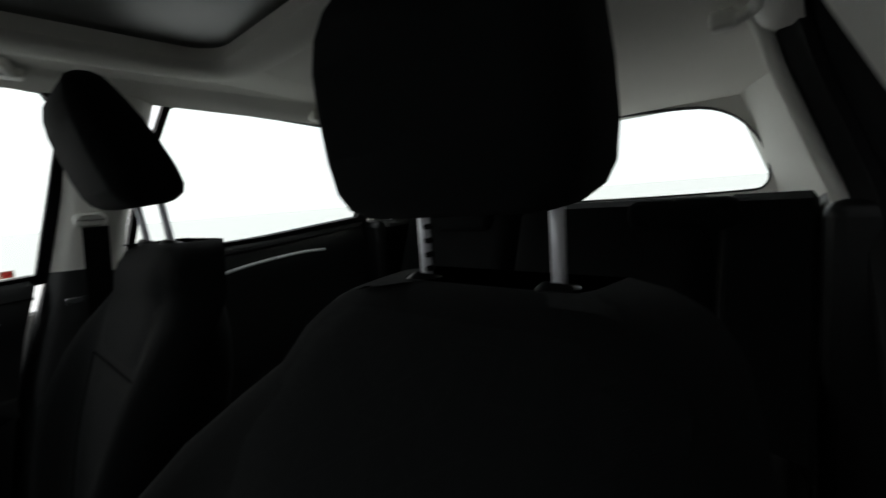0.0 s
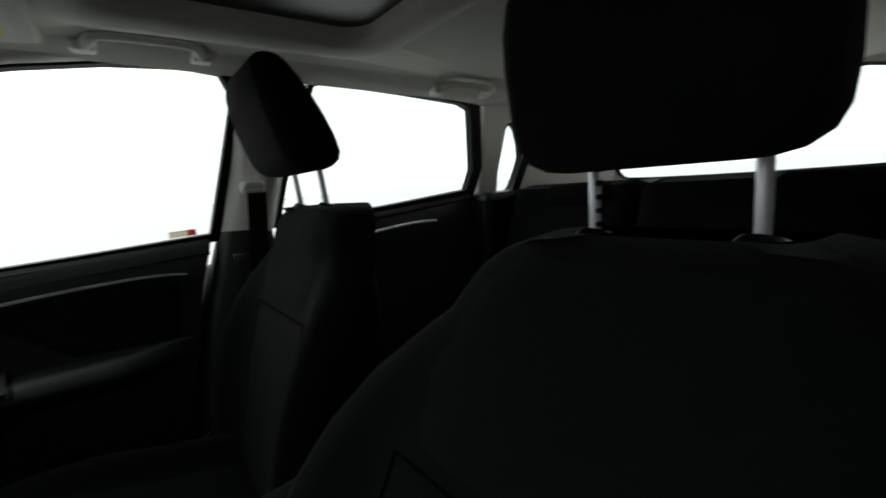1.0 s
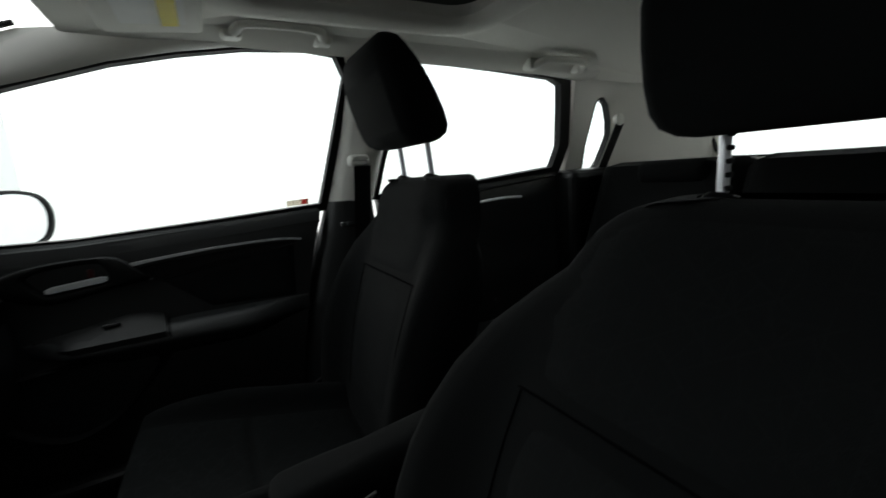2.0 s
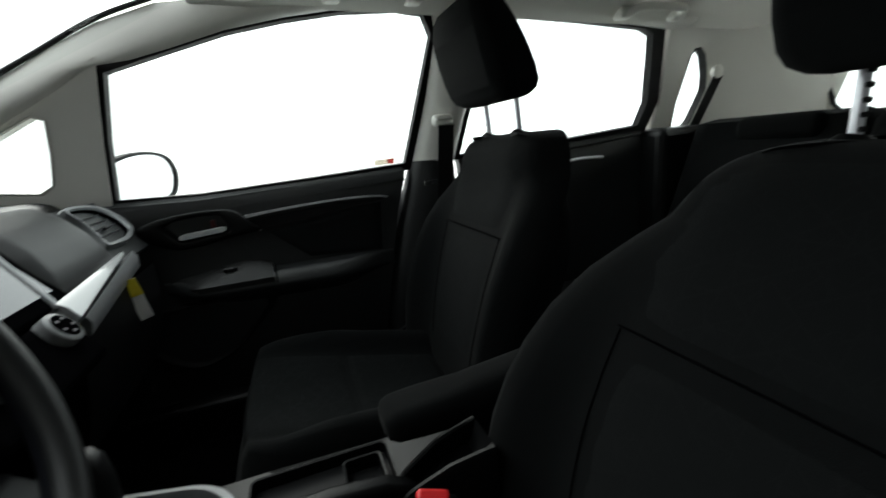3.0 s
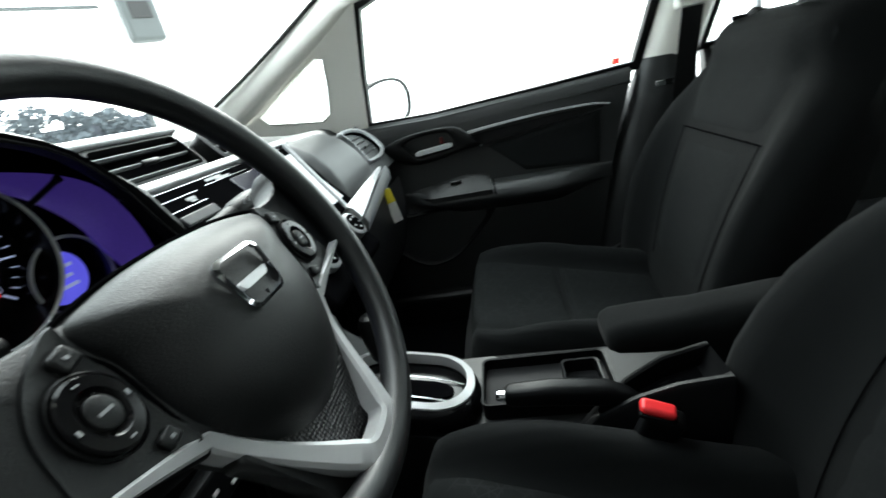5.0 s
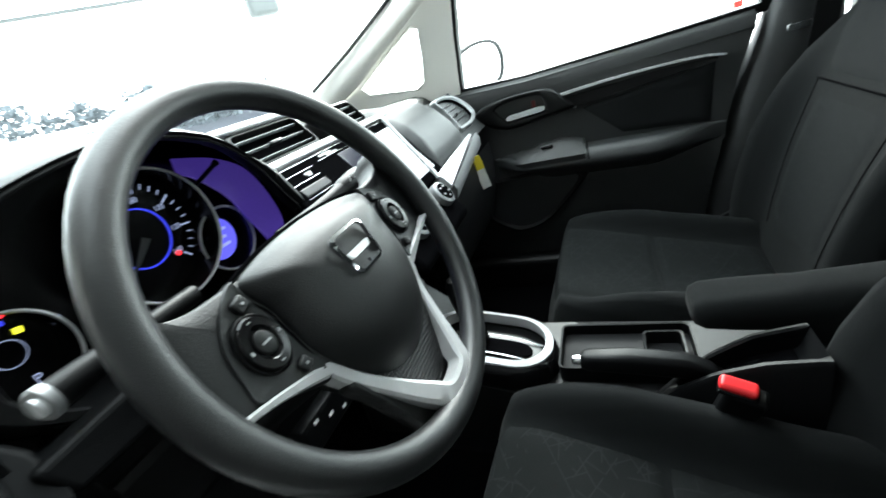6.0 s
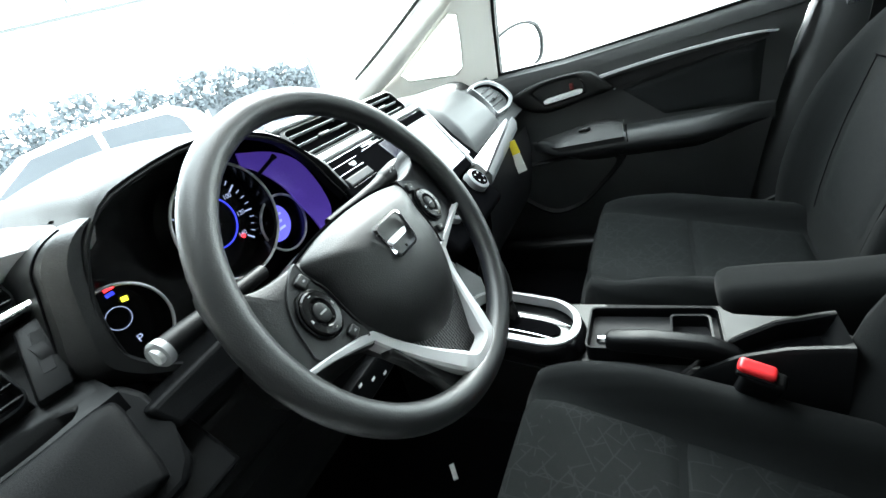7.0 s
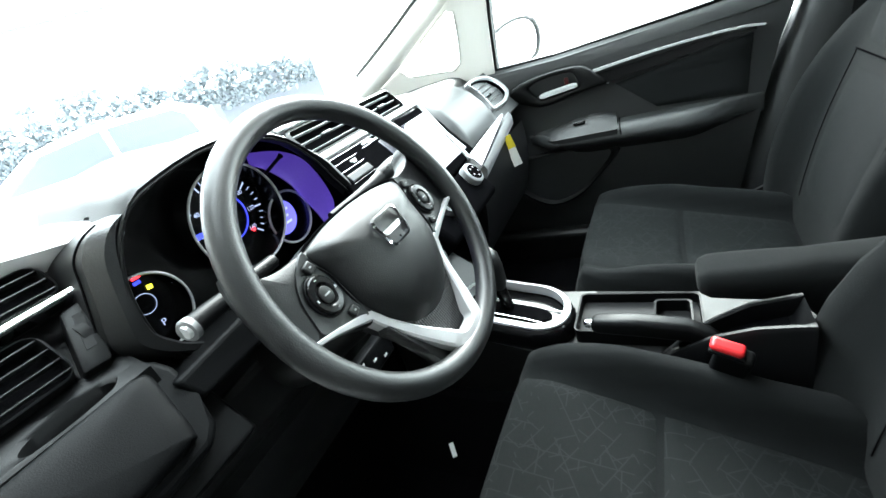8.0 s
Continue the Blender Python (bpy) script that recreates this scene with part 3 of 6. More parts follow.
# ---- seats ----
BACK = table([(0.50, 0.332, 0.288, 0.120, 0.266), (0.57, 0.332, 0.280, 0.120, 0.272), (0.63, 0.326, 0.270, 0.115, 0.276), (0.70, 0.313, 0.255, 0.100, 0.278), (0.77, 0.292, 0.236, 0.085, 0.278),
              (0.84, 0.260, 0.212, 0.060, 0.276), (0.90, 0.224, 0.190, 0.045, 0.268), (0.95, 0.182, 0.170, 0.040, 0.250), (0.98, 0.152, 0.158, 0.040, 0.228), (1.0, 0.138, 0.152, 0.040, 0.213),
              (1.03, 0.132, 0.148, 0.040, 0.205), (1.05, 0.128, 0.142, 0.042, 0.198), (1.066, 0.122, 0.133, 0.048, 0.187), (1.078, 0.114, 0.123, 0.056, 0.170), (1.086, 0.104, 0.110, 0.068, 0.144), (1.090, 0.092, 0.095, 0.082, 0.110)])
SHOULDER = table([(0.886, 0.137), (0.92, 0.146), (0.96, 0.162), (1.0, 0.176), (1.04, 0.178), (1.07, 0.156), (1.086, 0.115)])


def seat(name, x0, place, label, cushion_y, cushion_z, post, forward=0.0, bolster=0.058):
    """A front seat: place moves a point of the upright seat into its recline."""
    ob = thing(name, label, "car seat", (x0, 0.4, 0.36), group="front seats")

    def face(dx, z):
        yb, yc, yk, half = BACK(z)
        a = abs(dx) / half
        y = yc + (yb - yc) * smoothstep(0.52, 0.86, a)
        return y, yk, half

    zs = [0.50, 0.54, 0.60, 0.66, 0.72, 0.78, 0.83, 0.88, 0.93, 0.97, 1.0, 1.02, 1.035, 1.05, 1.06, 1.068, 1.075, 1.081, 1.086, 1.090]
    rings = []
    for z in zs:
        yb, yc, yk, half = BACK(z)
        ring = []
        for k in range(25):
            a = -1 + 2 * k / 24
            y = face(a * half * 0.97, z)[0]
            edge = smoothstep(0.84, 1.0, abs(a))
            ring.append(place(V(a * half * (1 - 0.02 * edge), y - 0.070 * edge ** 2, z)))
        for k in range(13):
            a = 1 - 2 * k / 12
            ring.append(place(V(a * half * (0.95 - 0.14 * smoothstep(0.97, 1.085, z)), yk + 0.055 * a ** 4, z)))
        rings.append([V(x0 + p.x, p.y, p.z) for p in ring])
    part("backrest", loft(rings), FABRIC_SIDE, ob, angle=70)

    def pad(z0, z1, wide, nu=14, nv=12, lift=0.006):
        def f(u, v):
            z = z0 + (z1 - z0) * v
            w = wide(z)
            dx = (2 * u - 1) * w
            e = min(1, 6 * min(u, 1 - u)) * min(1, 6 * min(v, 1 - v))
            half = face(dx, z)[2]
            y = face(dx, z)[0] - 0.070 * smoothstep(0.84, 1.0, abs(dx) / half) ** 2 + lift * (e ** 0.5) - 0.004
            p = place(V(dx, y, z))
            return (x0 + p.x, p.y, p.z)
        return sheet(f, nu, nv)

    part("centre_panel", pad(0.585, 0.878, lambda z: 0.118 + 0.024 * (z - 0.585) / 0.293), FABRIC, ob, "woven fabric centre panel")
    part("shoulder_panel", pad(0.886, 1.082, lambda z: SHOULDER(z)[0], 20, 14, lift=0.008), FABRIC, ob, "woven fabric shoulder panel")

    def seam(points, r=0.0009):
        path = []
        for dx, z in points:
            q = place(V(dx, face(dx, z)[0] + 0.0012, z))
            path.append(V(x0 + q.x, q.y, q.z))
        part("seam", tube(path, r, 6), CARPET, ob)

    seam([(-0.150 + 0.30 * k / 12, 0.882) for k in range(13)], 0.0014)
    for d in (-1, 1):
        seam([(d * (0.120 + 0.026 * k / 12), 0.585 + 0.295 * k / 12) for k in range(13)])

    # cushion: hollow in the middle, with raised bolsters that close in towards the back
    def cush(u, v):
        a = 2 * u - 1
        y = cushion_y[0] + (cushion_y[1] - cushion_y[0]) * v
        half = 0.262 - 0.055 * smoothstep(0.72, 1, v) ** 2
        inner = 0.46 + 0.24 * v
        crest = inner + 0.15
        b = abs(a)
        lift = bolster * (1 - 0.85 * smoothstep(0.50, 1.0, v))
        z = cushion_z + 0.20 * (y - cushion_y[0] - 0.22) - 0.010 * (1 - min(1, (b / inner) ** 2))
        z += lift * smoothstep(inner, crest, b) - 0.16 * smoothstep(crest + 0.04, 1.03, b) ** 1.6
        z -= 0.15 * smoothstep(0.87, 1.0, v) ** 2
        y += 0.018 * (1 - a * a) * v
        return (x0 + a * half, y, z)

    part("cushion", sheet(cush, 40, 30, thick=(0, -0.02, -0.10)), FABRIC_SIDE, ob, angle=70)

    def insert(v0, v1):
        def f(u, v):
            q = v0 + (v1 - v0) * v
            x, y, z = cush(0.5 + (u - 0.5) * (0.46 + 0.24 * q), q)
            e = min(1, 14 * min(u, 1 - u)) * min(1, 14 * min(v, 1 - v))
            return (x, y, z - 0.002 + 0.007 * e ** 0.5)
        return sheet(f, 22, 20)

    part("cushion_panel", insert(0.03, 0.482), FABRIC_INSERT, ob, "patterned fabric cushion panel")
    part("cushion_panel", insert(0.487, 0.93), FABRIC_INSERT, ob, "patterned fabric cushion panel")
    part("seat_base", box((x0, sum(cushion_y) / 2 - 0.03, 0.43), (0.44, 0.44, 0.16), 0.03, 3), PLASTIC, ob)
    for d in (-1, 1):
        part("side_cover", prism([V(x0 + d * 0.262, y, z) for y, z in ((cushion_y[0] - 0.05, 0.40), (cushion_y[1] - 0.08, 0.42), (cushion_y[1] - 0.10, cushion_z - 0.06), (cushion_y[0] + 0.08, cushion_z - 0.03), (cushion_y[0] - 0.06, cushion_z + 0.05))], (d * 0.012, 0, 0), 0.004), PLASTIC, ob)
        part("seat_rail", box((x0 + d * 0.20, sum(cushion_y) / 2, 0.355), (0.035, 0.55, 0.03), 0.004), PLASTIC, ob)

    if x0 < 0:
        part("hinge_bolt", tube([V(-0.088, 0.370, 0.494), V(-0.080, 0.370, 0.494)], [0.006, 0.005], 12), CHROME, ob, "small bright hinge bolt")
    # head restraint on two steel posts
    py, pz = post
    prof = [(0.070, 0.068, 0.026, 0.090), (0.074, 0.086, 0.012, 0.106), (0.084, 0.098, 0.002, 0.119), (0.10, 0.105, -0.002, 0.126), (0.13, 0.110, 0.002, 0.130), (0.17, 0.114, 0.012, 0.131), (0.205, 0.116, 0.024, 0.130),
            (0.232, 0.114, 0.034, 0.125), (0.255, 0.107, 0.043, 0.116), (0.270, 0.097, 0.051, 0.103), (0.278, 0.086, 0.060, 0.086)]
    lean = 0.0 if x0 < 0 else 0.20
    prof = [(a, b + forward + lean * (a - 0.17), c + forward + lean * (a - 0.17), d * (1.0 if x0 < 0 else 1.06)) for a, b, c, d in prof]
    rings = []
    for dz, f, b, half in prof:
        w, d = half * 2, f - b
        pts = round_rect(w, d, min(0.030, d * 0.45), 5)
        rings.append([V(x0 + x, py + (f + b) / 2 + y - 0.012 * (x / half) ** 2, pz + dz - 0.10 * ((f + b) / 2 + y - 0.03) * (1 - smoothstep(0.05, 0.25, dz))) for x, y in pts])
    head = part("headrest", loft(rings), FABRIC_SIDE, ob, angle=60)
    for d, notched in ((-1, d_notch(x0, -1)), (1, d_notch(x0, 1))):
        x = x0 + d * (0.076 if x0 < 0 else 0.072)
        foot, top = V(x, py + 0.004, pz - 0.02), V(x, py + 0.010 + forward, pz + 0.12)
        post_ob = part("post", tube([foot, foot.lerp(top, 0.5), top], 0.0064, 14), STEEL, head, "polished steel post")
        if notched:
            for k in range(5):
                c = foot.lerp(top, 0.22 + 0.105 * k)
                part("notch", box(c + V(-0.0055 if x0 < 0 else 0.0055, 0, 0), (0.006, 0.010, 0.006), 0.0012, 1), RUBBER, head)
        part("post_guide", tube([V(x, py + 0.004, pz - 0.012), V(x, py + 0.004, pz + 0.001), V(x, py + 0.003, pz + 0.004)], [0.021, 0.021, 0.015], 20, flat=0.75), PLASTIC, ob)
    return ob


def d_notch(x0, d):
    return (d == 1) if x0 < 0 else (d == 1)


def driver_place(p):
    q = max(0, (p.z - 0.6) / 0.49)
    return V(p.x * 1.06, p.y + 0.080 - 0.140 * q ** 3, p.z - 0.042 * q)


seat("driver_seat", -0.345, driver_place, "black fabric driver's seat with raised bolsters and headrest", (0.34, 0.81), 0.592, (0.016, 1.047), -0.010)
seat("passenger_seat", 0.352, lambda p: p, "black fabric passenger seat with raised bolsters and headrest", (0.275, 0.765), 0.560, (0.090, 1.090), 0.006, 0.048)

# rear bench
rear = thing("rear_bench", "black fabric rear bench with split backrest", "car seat", (0, -0.7, 0.45))
for x0, x1 in ((-0.60, -0.435), (-0.425, 0.10), (0.108, 0.60)):
    w = x1 - x0

    def back(u, v, x0=x0, w=w):
        a = 2 * u - 1
        lift = smoothstep(1.0, 0.86, abs(a))
        z = 0.55 + 0.52 * v
        return (x0 + w * u, -0.62 - 0.20 * v + 0.03 * lift, z - (1 - lift) * 0.02 * v)
    part("backrest", sheet(back, 14, 14, thick=(0, -0.09, 0.012)), FABRIC_SIDE, rear, angle=50)
part("cushion", box((0, -0.36, 0.53), (1.18, 0.52, 0.16), 0.05, 4), FABRIC_SIDE, rear)
for x in (-0.35, 0.30):
    part("headrest", box((x, -0.80, 1.045), (0.24, 0.09, 0.075), 0.03, 4), FABRIC_SIDE, rear)

# ---- passenger door ----
def door_skin_x(z):
    return float(np.interp(z, [0.40, 0.48, 0.60, 0.70, 0.80, 0.88, 0.93, 0.97, 1.0, 1.02, 1.035], [0.715, 0.695, 0.69, 0.692, 0.698, 0.698, 0.690, 0.690, 0.697, 0.707, 0.722]))


def rear_edge(z):
    return float(np.interp(z, [0.40, 0.52, 0.64, 0.9, 1.03], [0.385, 0.359, 0.336, 0.279, 0.236]))


def sill(y):
    return float(np.interp(y, [-0.65, -0.277, 0.065, 0.244, 0.5, 0.8, 1.05], [1.087, 1.057, 1.043, 1.034, 1.020, 1.007, 1.012]))


door = thing("door_1", "closed black passenger door with silver accent and armrest", "car door", (0.7, 0.6, 0.4), kind="structure")


def skin(u, v):
    z = 0.40 + (sill(0.6) - 0.40) * v
    y = rear_edge(z) + (1.12 - rear_edge(z)) * u
    z += (sill(y) - sill(0.6)) * v
    return (door_skin_x(z if v < 1 else 1.035), y, z)


part("panel", sheet(skin, 24, 40, thick=(0.03, 0, 0)), DOORSKIN, door)


def on_door(y, z, out=0.0):
    return V(door_skin_x(z) - out, y, z)


# silver accent, running back from the handle, with a dark inlay below it
top = smooth_path([V(0, 0.725, 0.938), V(0, 0.66, 0.944), V(0, 0.55, 0.951), V(0, 0.44, 0.954), V(0, 0.36, 0.952), V(0, 0.312, 0.944)], 4)
low = smooth_path([V(0, 0.716, 0.930), V(0, 0.66, 0.9375), V(0, 0.55, 0.9455), V(0, 0.44, 0.949), V(0, 0.36, 0.9475), V(0, 0.316, 0.941)], 4)
rows = []
for a, b in zip(top, low):
    rows.append([on_door(a.y, a.z, 0.0), on_door(a.y, a.z, 0.009), on_door(b.y, b.z, 0.009), on_door(b.y, b.z, 0.0)])
part("accent_strip", loft(rows), ACCENT, door, "satin silver accent strip")
part("accent_strip", tube([on_door(0.722, 0.934, 0.004), on_door(0.70, 0.915, 0.004), on_door(0.672, 0.893, 0.003)], [0.006, 0.0045, 0.003], 8), ACCENT, door, "satin silver accent strip")
rows = []
for k in range(13):
    u = k / 12
    y = 0.70 - 0.37 * u
    t, b = 0.926 + 0.016 * min(1, 1.5 * u), 0.893 + 0.043 * u
    rows.append([on_door(y, t, -0.001), on_door(y, t, 0.003), on_door(y, b, 0.006), on_door(y, b, -0.001)])
part("inlay", loft(rows), RUBBER, door, "dark inlay under the silver strip")
# upper ledge under the window
rows = []
for k in range(19):
    y = rear_edge(1.0) + 0.008 + (1.05 - rear_edge(1.0)) * k / 18
    z = sill(y)
    rows.append([V(0.730, y, z - 0.004), V(0.722, y, z + 0.002), V(0.707, y, z - 0.004), V(0.694, y, z - 0.022), V(0.690, y, z - 0.045), V(0.697, y, z - 0.052), V(0.72, y, z - 0.05)])
part("ledge", loft(rows), DOORSKIN, door)
# inner handle in its cup
cup = smooth_path([V(0, y, z) for y, z in ((0.897, 0.931), (0.886, 0.940), (0.866, 0.947), (0.82, 0.951), (0.780, 0.950), (0.764, 0.946), (0.754, 0.925), (0.754, 0.906), (0.764, 0.901), (0.81, 0.896), (0.860, 0.891), (0.870, 0.896))], 2, closed=True)
sur = smooth_path([V(0, y, z) for y, z in ((0.965, 0.925), (0.945, 0.945), (0.90, 0.958), (0.83, 0.965), (0.765, 0.965), (0.725, 0.955), (0.690, 0.920), (0.672, 0.895), (0.740, 0.887), (0.80, 0.876), (0.870, 0.868), (0.93, 0.890))], 2, closed=True)
rings = []
for s, o in ((0.0, -0.003), (0.06, 0.010), (0.20, 0.014), (0.85, 0.014), (0.97, 0.011), (1.0, 0.006), (1.0, -0.020)):
    rings.append([on_door(q.y, q.z, o) for q in [a.lerp(b, s) for a, b in zip(sur, cup)]])
part("handle_cup", loft(rings, caps=False), PLASTIC, door, "smooth black handle surround", angle=60)
part("handle_floor", prism([on_door(p.y, p.z, -0.016) for p in cup], (0.003, 0, 0)), GLOSS, door)
rows = []
for k in range(11):
    u = k / 10
    y, z = 0.868 - 0.112 * u, 0.901 + 0.010 * u
    h = 0.0085 if 0 < k < 10 else 0.005
    rows.append([on_door(y, z + h, 0.006), on_door(y, z + h * 0.7, 0.015), on_door(y, z - h * 0.6, 0.017), on_door(y, z - h, 0.006)])
part("door_handle", loft(rows), ACCENT, door, "bright silver inner door handle")
part("lock_knob", box(on_door(0.785, 0.928, 0.000), (0.010, 0.012, 0.020), 0.003), DARK_RED, door, "small dark red lock knob")
# armrest with the window switch
rows = []
for k in range(31):
    u = k / 30
    y = 0.93 - 0.62 * u
    d = 0.058 * smoothstep(0, 0.14, u) * (1 - 0.97 * smoothstep(0.70, 1, u))
    thin = 1 - 0.85 * smoothstep(0.7, 1, u)
    t = 0.786 - 0.006 * u
    f = 0.764 - 0.016 * u
    x = 0.697
    rows.append([V(x + 0.01, y, t + 0.006), V(x - d * 0.35, y, t), V(x - d * 0.75, y, t - 0.007), V(x - d * 0.95, y, f), V(x - d, y, f - 0.008), V(x - d * 0.94, y, f - 0.008 - 0.014 * thin * smoothstep(0, 0.2, u)), V(x - d * 0.5, y, f - 0.010 - 0.030 * thin * smoothstep(0, 0.3, u)), V(x + 0.01, y, f - 0.012 - 0.060 * thin * smoothstep(0, 0.3, u))])
part("armrest", loft(rows), DOORSKIN, door, angle=60)
part("armrest_joint", tube([V(0.697, 0.655, 0.787), V(0.670, 0.654, 0.785), V(0.650, 0.653, 0.776), V(0.641, 0.652, 0.760), V(0.643, 0.652, 0.745)], 0.0018, 6), CARPET, door)


def switch_face(u, v):
    y = 0.915 - 0.255 * u
    back = float(np.interp(y, [0.66, 0.69, 0.73, 0.915], [0.802, 0.812, 0.816, 0.786]))
    d = 0.054 * smoothstep(0, 0.30, u)
    return (0.694 - d * v, y, back + (0.769 - back) * v ** 1.3 + 0.002)


sw = part("switch_panel", sheet(switch_face, 18, 8, thick=(0, 0, -0.014)), SOFT, door, "raised window switch panel")
part("window_switch", box((0.670, 0.765, 0.802), (0.012, 0.034, 0.008), 0.002, turn=Matrix.Rotation(radians(35), 4, "Y")), GLOSS, sw)
# lower pocket
pocket = [(1.0, 0.70), (0.85, 0.718), (0.71, 0.712), (0.678, 0.690), (0.735, 0.625), (0.81, 0.562), (0.906, 0.545), (1.0, 0.62)]
op = smooth_path([V(0, y, z) for y, z in pocket], 4, closed=True)
pc = sum((p for p in op), V(0, 0, 0)) / len(op)
rings = [[on_door(p.y, p.z, o) for p in [pc + (q - pc) * s for q in op]] for s, o in ((1.10, -0.002), (1.06, 0.012), (1.0, 0.014), (0.95, 0.006), (0.92, 0.002))]
part("pocket_rim", loft(rings, caps=False), RUBBER, door)
part("fabric_panel", sheet(lambda u, v: on_door((0.655 - 0.10 * v) * (1 - u) + (0.335 + 0.01 * v) * u, (0.886 - 0.088 * v) * (1 - u) + (0.930 - 0.145 * v) * u, 0.001 + 0.005 * min(1, 8 * min(u, 1 - u, v, 1 - v)) ** 0.5), 24, 14), FABRIC_DOOR, door, "black fabric door insert")
structure("trim_passenger_sill", box((0.72, 0.35, 0.36), (0.12, 1.9, 0.16), 0.02, 3), PLASTIC, "black sill trim under the passenger door", "sill")

structure("trim_kick_panel", box((0.735, 1.30, 0.66), (0.04, 0.56, 0.66), 0.01), DOORSKIN, "black footwell side lining", "trim")
structure("trim_footwell", box((0.0, 1.40, 0.56), (1.42, 0.06, 0.50), 0.01), CARPET, "black footwell front lining", "trim")
# rear door lining
door2 = thing("door_2", "closed black rear door lining with silver accent", "car door", (0.7, -0.3, 0.4), kind="structure")
part("panel", sheet(lambda u, v: (door_skin_x(0.45 + 0.58 * v), -0.66 + 0.73 * u, 0.45 + (sill(-0.66 + 0.73 * u) - 0.45) * v), 16, 24, thick=(0.03, 0, 0)), DOORSKIN, door2)
part("accent_strip", tube(smooth_path([V(0.686, -0.08, 0.955), V(0.683, -0.22, 0.978), V(0.683, -0.38, 0.990), V(0.686, -0.48, 0.987)], 4), 0.0065, 8, flat=0.6), ACCENT, door2, "satin silver accent strip")
part("ledge", sheet(lambda u, v: (0.715 - 0.03 * math.sin(v * 1.57), -0.655 + 0.71 * u, sill(-0.655 + 0.71 * u) + 0.002 - 0.035 * v), 14, 5, thick=(0.01, 0, -0.005)), SOFT, door2)
# open rear door frame on the driver's side: seal and painted edge
edge = smooth_path([V(-0.560, -0.50, 1.425), V(-0.585, -0.575, 1.395), V(-0.612, -0.62, 1.31), V(-0.668, -0.645, 1.16), V(-0.705, -0.635, 1.05), V(-0.725, -0.56, 0.90), V(-0.735, -0.42, 0.70), V(-0.735, -0.34, 0.45)], 5)
rows = []
for q in edge:
    rows.append([q + V(0.062, -0.080, 0), q + V(0.058, -0.055, 0), q + V(0.036, -0.036, 0), q + V(0.030, -0.020, 0), q + V(0.012, -0.026, 0), q + V(0.004, -0.010, 0), q + V(-0.010, -0.004, 0), q + V(-0.035, 0.0, 0)])
structure("trim_door_seal", loft(rows, caps=False, closed=False), RUBBER, "black rubber seal of the open rear doorway", "seal")
structure("trim_door_edge", tube([q + V(-0.040, 0.002, 0) for q in edge], 0.008, 8), WHITE_PAINT, "white painted edge of the open rear doorway", "car body")
structure("trim_doorway_edge", tube([q + V(0.076, -0.080, 0) for q in edge[:24]], 0.014, 10), TRIM, "pale grey rolled edge of the rear pillar trim", "trim")
structure("trim_sill", box((-0.73, 0.25, 0.33), (0.10, 1.7, 0.10), 0.02), PLASTIC, "black sill of the open doorways", "sill")
for s in (1, -1):
    structure("trim_luggage_side", box((s * 0.665, -1.02, 0.72), (0.13, 0.72, 0.70), 0.03, 3), PLASTIC, "black lower luggage side lining", "trim")

# ---- steering wheel ----
T = radians(25.7)
WC, WU, WN = V(-0.346, 0.80, 0.992), V(0, math.sin(T), math.cos(T)), V(0, -math.cos(T), math.sin(T))


def on_wheel(u, v, w=0.0):
    return WC + V(u, 0, 0) + WU * v + WN * w


def mirrored(points):
    """A closed outline from its right half, which runs from the top to the foot on the middle line."""
    return points + [V(-p.x, p.y, 0) for p in points[-2:0:-1]]


def dome(outline, c, rows, sag=0.0):
    """Rings of an outline drawn together towards c: rows of scale and height; sag bends it back away from its middle."""
    rings = []
    for s, h in rows:
        ring = []
        for p in outline:
            x, y = c[0] + (p.x - c[0]) * s, c[1] + (p.y - c[1]) * s
            ring.append(on_wheel(x, y, h - sag * (y + 0.005) ** 2 - 0.4 * sag * x * x))
        rings.append(ring)
    return rings


wheel = thing("steering_wheel", "black three-spoke steering wheel with silver spoke trim", "steering wheel", tuple(WC))
R = 0.1487
rim = [on_wheel(R * math.cos(a), R * math.sin(a)) + V(-0.002, -0.005, 0.004) for a in [2 * math.pi * k / 72 for k in range(72)]]
part("rim", tube(rim, 0.0122, 18, closed=True, up=WN), LEATHER, wheel, angle=80)
# airbag pad: a domed shield with a shallow crown line
half = smooth_path([V(0, 0.0445, 0), V(0.035, 0.0430, 0), V(0.062, 0.0395, 0), V(0.080, 0.0345, 0), V(0.0800, 0.022, 0), V(0.0752, 0.008, 0), V(0.0745, -0.012, 0), V(0.073, -0.030, 0), V(0.0675, -0.046, 0), V(0.056, -0.068, 0), V(0.040, -0.088, 0), V(0.018, -0.098, 0), V(0, -0.100, 0)], 4)
pad_out = mirrored(half)
part("airbag_cover", loft(dome(pad_out, (0, -0.012), ((1.0, -0.040), (1.0, -0.0045), (0.985, -0.0012), (0.955, 0.0026), (0.90, 0.0074), (0.80, 0.0126), (0.66, 0.0170), (0.45, 0.0202), (0.22, 0.0218), (0.02, 0.0222)), 1.1), caps=False), PADSKIN, wheel, "dark grained airbag cover", angle=60)
crease = [on_wheel(p.x * 1.012, -0.012 + (p.y + 0.012) * 1.012, -0.0035 - 1.5 * (p.y + 0.005) ** 2) for p in pad_out]
part("cover_joint", tube(crease, 0.0016, 6, closed=True), CARPET, wheel)
part("hub", tube([on_wheel(0, -0.01, -0.10), on_wheel(0, -0.01, -0.06), on_wheel(0, -0.01, -0.02)], [0.035, 0.045, 0.055], 24), PLASTIC, wheel)
